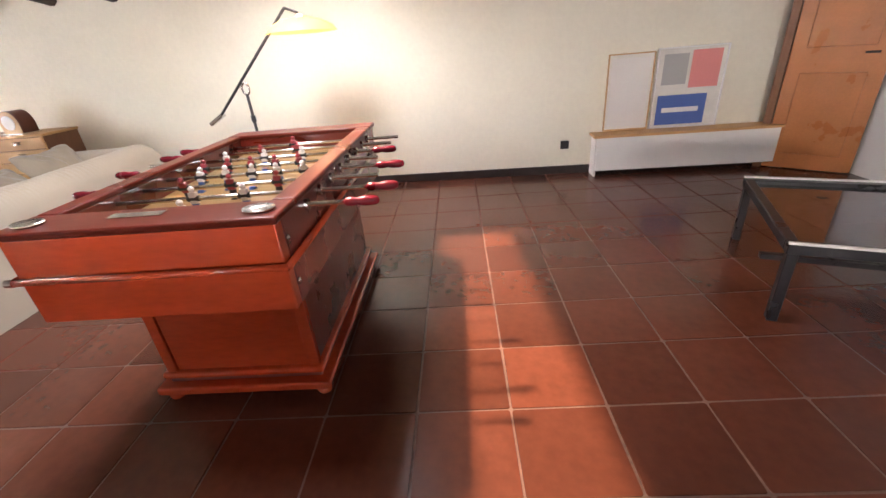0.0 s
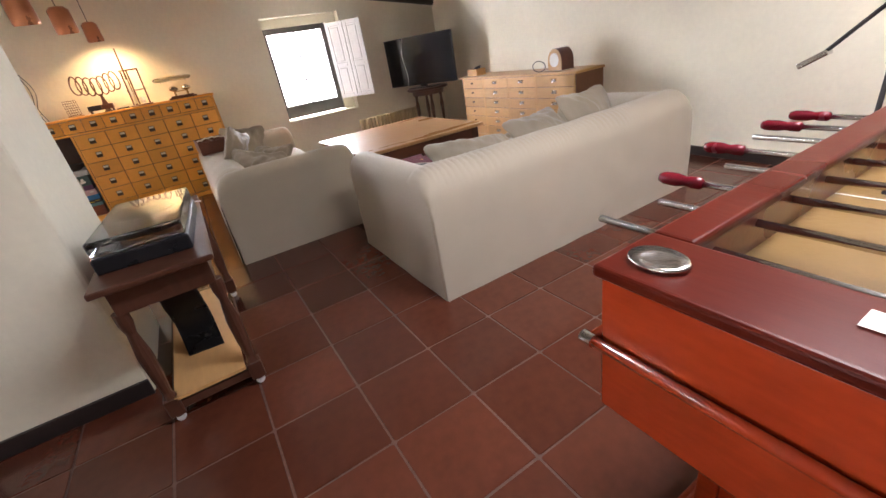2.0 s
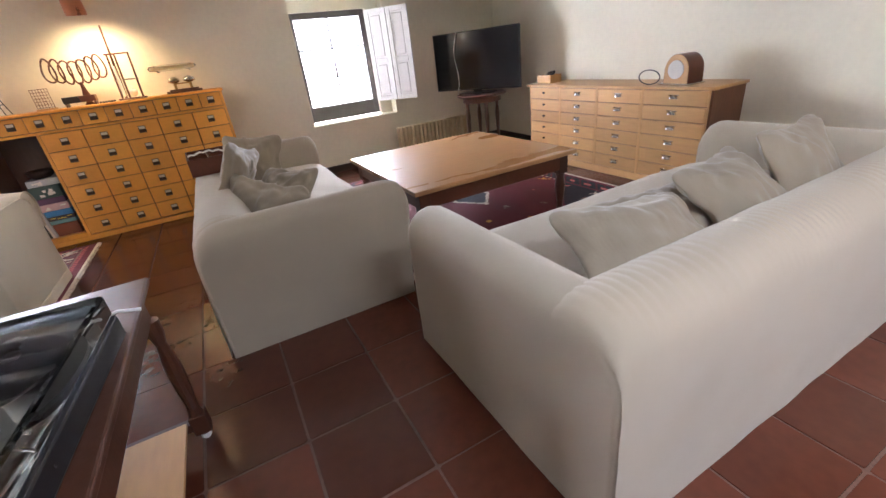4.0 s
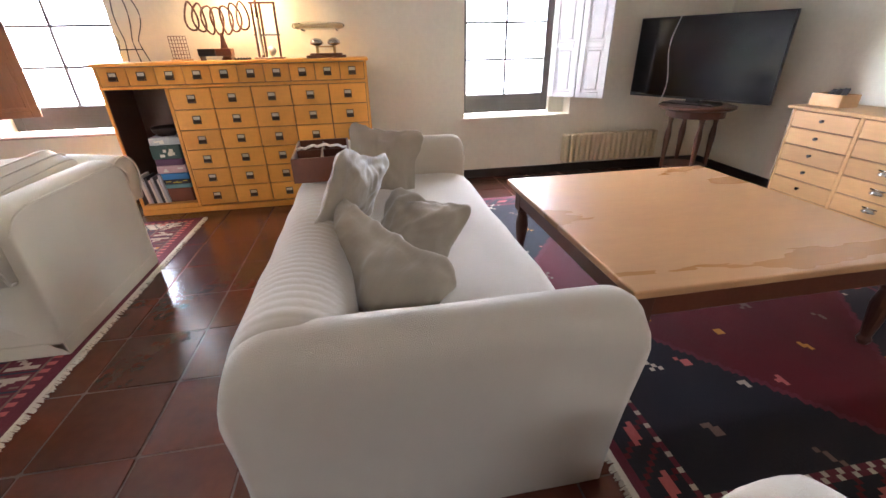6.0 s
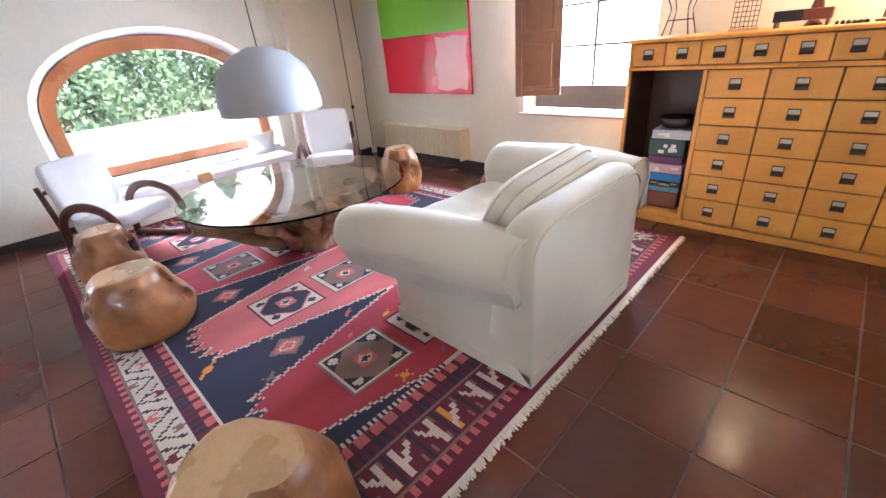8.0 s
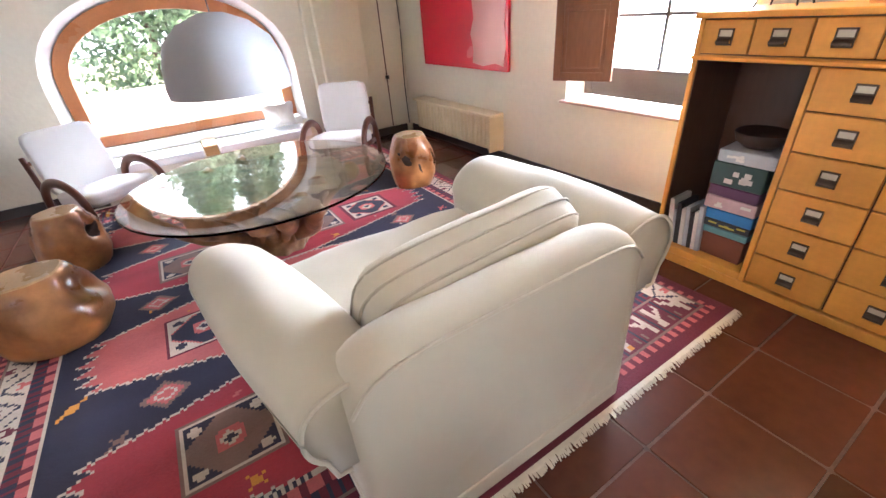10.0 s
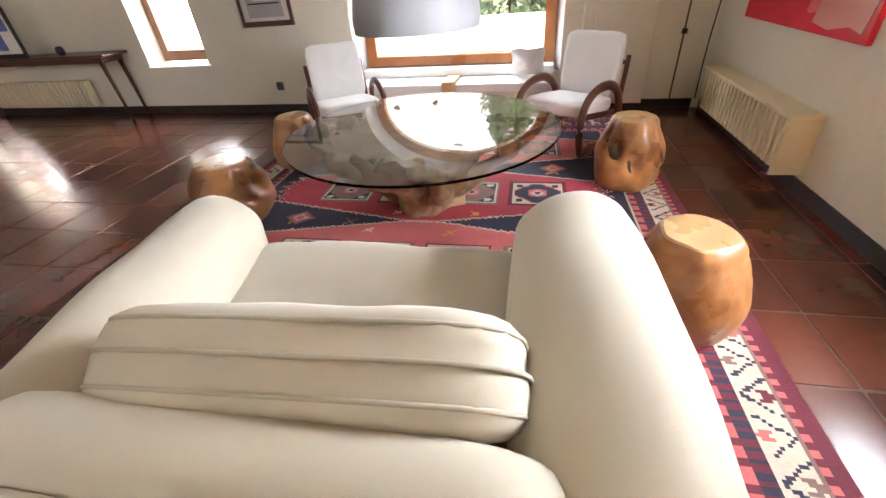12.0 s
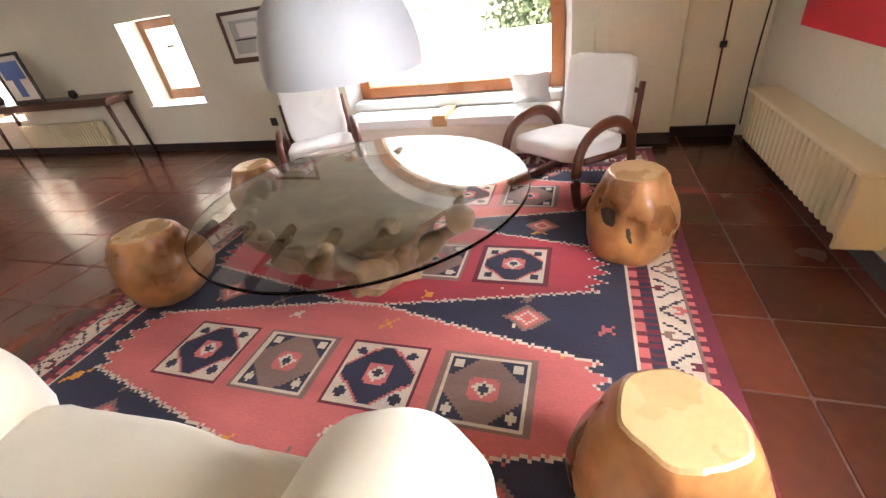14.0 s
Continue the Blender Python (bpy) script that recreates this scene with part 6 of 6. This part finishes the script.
def tri(x):
    x = x % 1.0
    return 1 - abs(2 * x - 1)


def motif(u, v, kind):
    """A square medallion: u and v from -1 to 1."""
    au, av = abs(u), abs(v)
    m_ = max(au, av)
    if m_ > 0.9:
        return BROWN if kind else MAROON
    if m_ > 0.82:
        return IVORY
    d = au + av
    ring, inner = (NAVY, IVORY) if kind == 0 else (BROWN, NAVY)
    if d > 1.02:
        if (au - 0.62) ** 2 + (av - 0.62) ** 2 < 0.016:
            return NAVY if kind == 0 else IVORY
        return inner
    if d > 0.94:
        return PINK if kind == 0 else BROWN
    if d < 0.14:
        return NAVY
    if d < 0.24:
        return IVORY
    if max(au, av) < 0.30 and d < 0.5:
        return PINK
    return ring


def small_mark(x, y_, base, rnd_cells):
    cx, cy = math.floor(x / 0.17), math.floor(y_ / 0.15)
    k = (cx * 7919 + cy * 104729) % 97
    if k % 3:
        return base
    u, v = (x / 0.17) % 1 - 0.5, (y_ / 0.15) % 1 - 0.5
    u += ((k * 13) % 10 - 5) * 0.02
    s = 0.10 + (k % 5) * 0.02
    col = (IVORY, PINK, BROWN, IVORY, ORANGE)[k % 5]
    if abs(u) + abs(v) < s or (abs(u - v) < 0.06 and abs(u) < s * 1.5) or (k % 2 and abs(u + v) < 0.05 and abs(u) < s * 1.3):
        return col
    return base


def big_pattern(x, y_):
    """Colour at metres from the rug's middle."""
    W_, H_ = 1.49, 1.95
    ex, ey = W_ - abs(x), H_ - abs(y_)
    # long borders east and west
    e = min(ex, ey * 0.72)
    s = y_ if ex < ey * 0.72 else x
    if e < 0.045:
        return MAROON
    if e < 0.075:
        return PINK if tri(s / 0.05) > 0.5 else MAROON
    if e < 0.205:
        f = (e - 0.075) / 0.13
        if f < 0.06 or f > 0.94:
            return BROWN
        if ey * 0.72 <= ex:
            q, g = (s / 0.125) % 1 - 0.5, f - 0.5
            n = math.floor(s / 0.125)
            flip = 1 if n % 2 else -1
            if abs(q) > 0.45:
                return NAVY
            if abs(g - flip * q * 0.8) < 0.07 + 0.05 * (tri(q * 5 + n * 0.3) > 0.5) and abs(q) < 0.34:
                return IVORY
            if abs(q + flip * 0.2) < 0.09 and abs(g) < 0.36:
                return IVORY if n % 4 else ORANGE
            if abs(abs(q) - 0.3) < 0.05 and abs(abs(g) - 0.26) < 0.11:
                return BROWN
            return MAROON
        a = (s / 0.145) % 1
        zig = 0.5 + 0.36 * (1 if int(math.floor(s / 0.145)) % 2 else -1) * (2 * tri(a) - 1)
        if abs(f - zig) < 0.055 + 0.03 * (tri(s / 0.036) > 0.5):
            return NAVY
        if abs(a - 0.5) < 0.16 and abs(f - (1 - zig)) < 0.14:
            return (BROWN, MAROON, PINK)[int(math.floor(s / 0.145)) % 3]
        return IVORY
    if e < 0.25:
        return MAROON if tri(s / 0.04) > 0.45 else NAVY
    if e < 0.285:
        return PINK if tri(s / 0.07) > 0.35 else MAROON
    if e < 0.305:
        return IVORY if tri(s / 0.025) > 0.45 else NAVY
    # field: red bands with stepped ends, navy wedges between
    pitch = 0.78
    k = math.floor((y_ + pitch / 2 + 0.345) / pitch)
    yc = k * pitch - 0.345
    dy = abs(y_ - yc)
    ax = abs(x + 0.0)
    wedge = max(0.0, (ax - 0.10)) * 0.215
    hw = pitch / 2 - wedge + 0.008 * (1 if tri(ax / 0.03) > 0.5 else 0)
    end = 1.06 + 0.085 * tri(dy / 0.075) - 0.25 * dy
    if ey < 0.36 + 0.1 * ax:
        return small_mark(x, y_, NAVY, None) if (int(x * 9) + int(y_ * 9)) % 3 == 0 else NAVY
    if dy < hw and ax < end:
        if hw - dy < 0.013 or end - ax < 0.014:
            return IVORY
        for i, cx in enumerate((-0.63, -0.21, 0.21, 0.63)):
            u, v = (x - cx + 0.04) / 0.18, (y_ - yc) / 0.165
            if abs(u) < 1 and abs(v) < 1:
                return motif(u, v, (i + 1) % 2 if k % 2 else i % 2)
        base = RED if k % 2 == 0 else PINK
        if dy > 0.19:
            return small_mark(x * 1.4, y_ * 1.4, base, None) if tri(x / 0.4) > 0.4 else base
        return base
    if dy > 0.25 and abs(ax - 0.78) < 0.10:
        u, v = (ax - 0.78) / 0.10, (pitch / 2 - dy) / 0.085
        d = abs(u) + abs(v)
        if d < 1:
            return IVORY if 0.35 < d < 0.5 else PINK if d < 0.75 else BROWN
    return small_mark(x, y_, NAVY, None)


def dark_pattern(x, y_):
    W_, H_ = 1.52, 1.08
    e = min(W_ - abs(x), H_ - abs(y_))
    s = x + y_
    if e < 0.04:
        return MAROON
    if e < 0.17:
        f = (e - 0.04) / 0.13
        return PINK if abs(f - 0.5) < 0.18 and tri(s / 0.2) > 0.6 else (INK if tri(s / 0.1) > 0.2 else DEEP)
    if e < 0.20:
        return IVORY if tri(s / 0.06) > 0.7 else MAROON
    d = abs(x) / 1.15 + abs(y_) / 0.85
    if d < 0.2:
        return INK
    if d < 0.24:
        return IVORY
    if d < 1.16:
        return small_mark(x, y_, DEEP, None) if (int(x * 8) + int(y_ * 8)) % 3 == 0 else DEEP
    if d < 1.2:
        return MAROON
    return small_mark(x, y_, INK, None)


def rug(name, x0, x1, y0, y1, cell, pattern, label, turn=0.0):
    nx, ny = int((x1 - x0) / cell), int((y1 - y0) / cell)
    cx, cy = (x0 + x1) / 2, (y0 + y1) / 2
    r = thing(name, pose(cx, cy, 0, 0, 0, turn), label, "rug")
    dx, dy = (x1 - x0) / nx, (y1 - y0) / ny
    verts = [((i - nx / 2) * dx + 0.006 * math.sin(j * 0.05 + 1) * (1 if i in (0, nx) else 0), (j - ny / 2) * dy, 0.009 + 0.0015 * noise.noise(Vector((i * dx * 2, j * dy * 2, 0)))) for j in range(ny + 1) for i in range(nx + 1)]
    faces, mats = [], []
    for j in range(ny):
        for i in range(nx):
            a = j * (nx + 1) + i
            faces.append((a, a + 1, a + nx + 2, a + nx + 1))
            mats.append(pattern((i + 0.5 - nx / 2) * dx, (j + 0.5 - ny / 2) * dy))
    me = bpy.data.meshes.new("woven_surface")
    me.from_pydata(verts, [], faces)
    for m_ in RUGC:
        me.materials.append(m_)
    me.polygons.foreach_set("material_index", mats)
    part("woven_surface", me, None, r)
    part("backing", B(x0 - cx + 0.002, x1 - cx - 0.002, y0 - cy + 0.002, y1 - cy - 0.002, 0.0, 0.006), RUGC[MAROON], r)
    rnd = random.Random(3)
    bm = bmesh.new()
    w_ = x1 - x0
    for sgn in (-1, 1):
        n_ = int(w_ / 0.005)
        for k in range(n_):
            x = -w_ / 2 + (k + 0.5) * w_ / n_
            yb = sgn * (y1 - y0) / 2
            ln_ = rnd.uniform(0.022, 0.038)
            dx_ = rnd.uniform(-0.008, 0.008)
            h_ = 0.005
            vs = [bm.verts.new(p) for p in ((x - 0.005, yb - sgn * 0.006, 0.0095), (x + 0.005, yb - sgn * 0.006, 0.0095), (x + 0.004 + dx_ * 0.5, yb + sgn * ln_ * 0.5, h_ + 0.006), (x - 0.004 + dx_ * 0.5, yb + sgn * ln_ * 0.5, h_ + 0.006), (x + 0.003 + dx_, yb + sgn * ln_, 0.002), (x - 0.003 + dx_, yb + sgn * ln_, 0.002))]
            bm.faces.new((vs[0], vs[1], vs[2], vs[3]))
            bm.faces.new((vs[3], vs[2], vs[4], vs[5]))
    tagged(part("fringe", bm, FRINGE, r, "off-white knotted fringe"), kind="stuff")
    return r


FRINGE = material("fringe_wool", (0.62, 0.55, 0.44), 0.95, var=0.15)
rug("patterned_rug", -7.00, -4.02, -4.32, -0.42, 0.0125, big_pattern, "large navy, red and pink kilim rug with ivory figured border")
rug("dark_rug", -6.93, -3.86, 1.74, 3.92, 0.02, dark_pattern, "dark red and navy oriental rug under the pine table")

# ---- floor tiles ----
TP = 0.374
HY = 0.367
rnd = random.Random(21)


def tile_mesh(w_, h_, seed):
    bm = bmesh.new()
    n_ = 1
    r = 0.010
    pts = []
    for cx, cy, a0 in ((w_ - r, r, -90), (w_ - r, h_ - r, 0), (r, h_ - r, 90), (r, r, 180)):
        for q in (0, 45, 90):
            a = math.radians(a0 + q)
            pts.append((cx + r * math.cos(a), cy + r * math.sin(a)))
    rn = random.Random(seed)
    pts = [(x + rn.uniform(-0.0012, 0.0012), y_ + rn.uniform(-0.0012, 0.0012)) for x, y_ in pts]
    top = [bm.verts.new((x * 0.992 + w_ * 0.004, y_ * 0.992 + h_ * 0.004, 0)) for x, y_ in pts]
    low = [bm.verts.new((x, y_, -0.004)) for x, y_ in pts]
    bot = [bm.verts.new((x, y_, -0.012)) for x, y_ in pts]
    bm.faces.new(top)
    for a, b in ((top, low), (low, bot)):
        for k in range(12):
            bm.faces.new((a[k], a[(k + 1) % 12], b[(k + 1) % 12], b[k]))
    return bm


floor_ob = bpy.data.objects["floor"]
shared = [mesh_of("tile", tile_mesh(TP - 0.008, HY - 0.008, s), TILE) for s in range(6)]
rest_v, rest_f = [], []
near = 0
x_start, y_start = -1.59 - TP * 17, 0.85 - HY * 17
for i in range(38):
    for j in range(29):
        x, y_ = x_start + i * TP + 0.004, y_start + j * HY + 0.004
        if x < WEST - 0.4 or y_ > 5.0:
            continue
        me = shared[(i * 5 + j * 3) % 6]
        dz = rnd.uniform(-0.0012, 0.0)
        rx, ry = rnd.uniform(-0.18, 0.18), rnd.uniform(-0.18, 0.18)
        m_ = pose(x, y_, dz, rx, ry, rnd.uniform(-0.15, 0.15))
        if -7.2 < x < 1.2 and -0.75 < y_ < 2.1 and near < 300:
            near += 1
            part("tile", me, None, floor_ob, m=m_)
        else:
            k0 = len(rest_v)
            rest_v += [tuple(m_ @ v.co) for v in me.vertices]
            rest_f += [tuple(k0 + q for q in p.vertices) for p in me.polygons]
me = bpy.data.meshes.new("tiles")
me.from_pydata(rest_v, [], rest_f)
me.materials.append(TILE_REST)
tagged(part("tiles", me, None, floor_ob), kind="stuff")
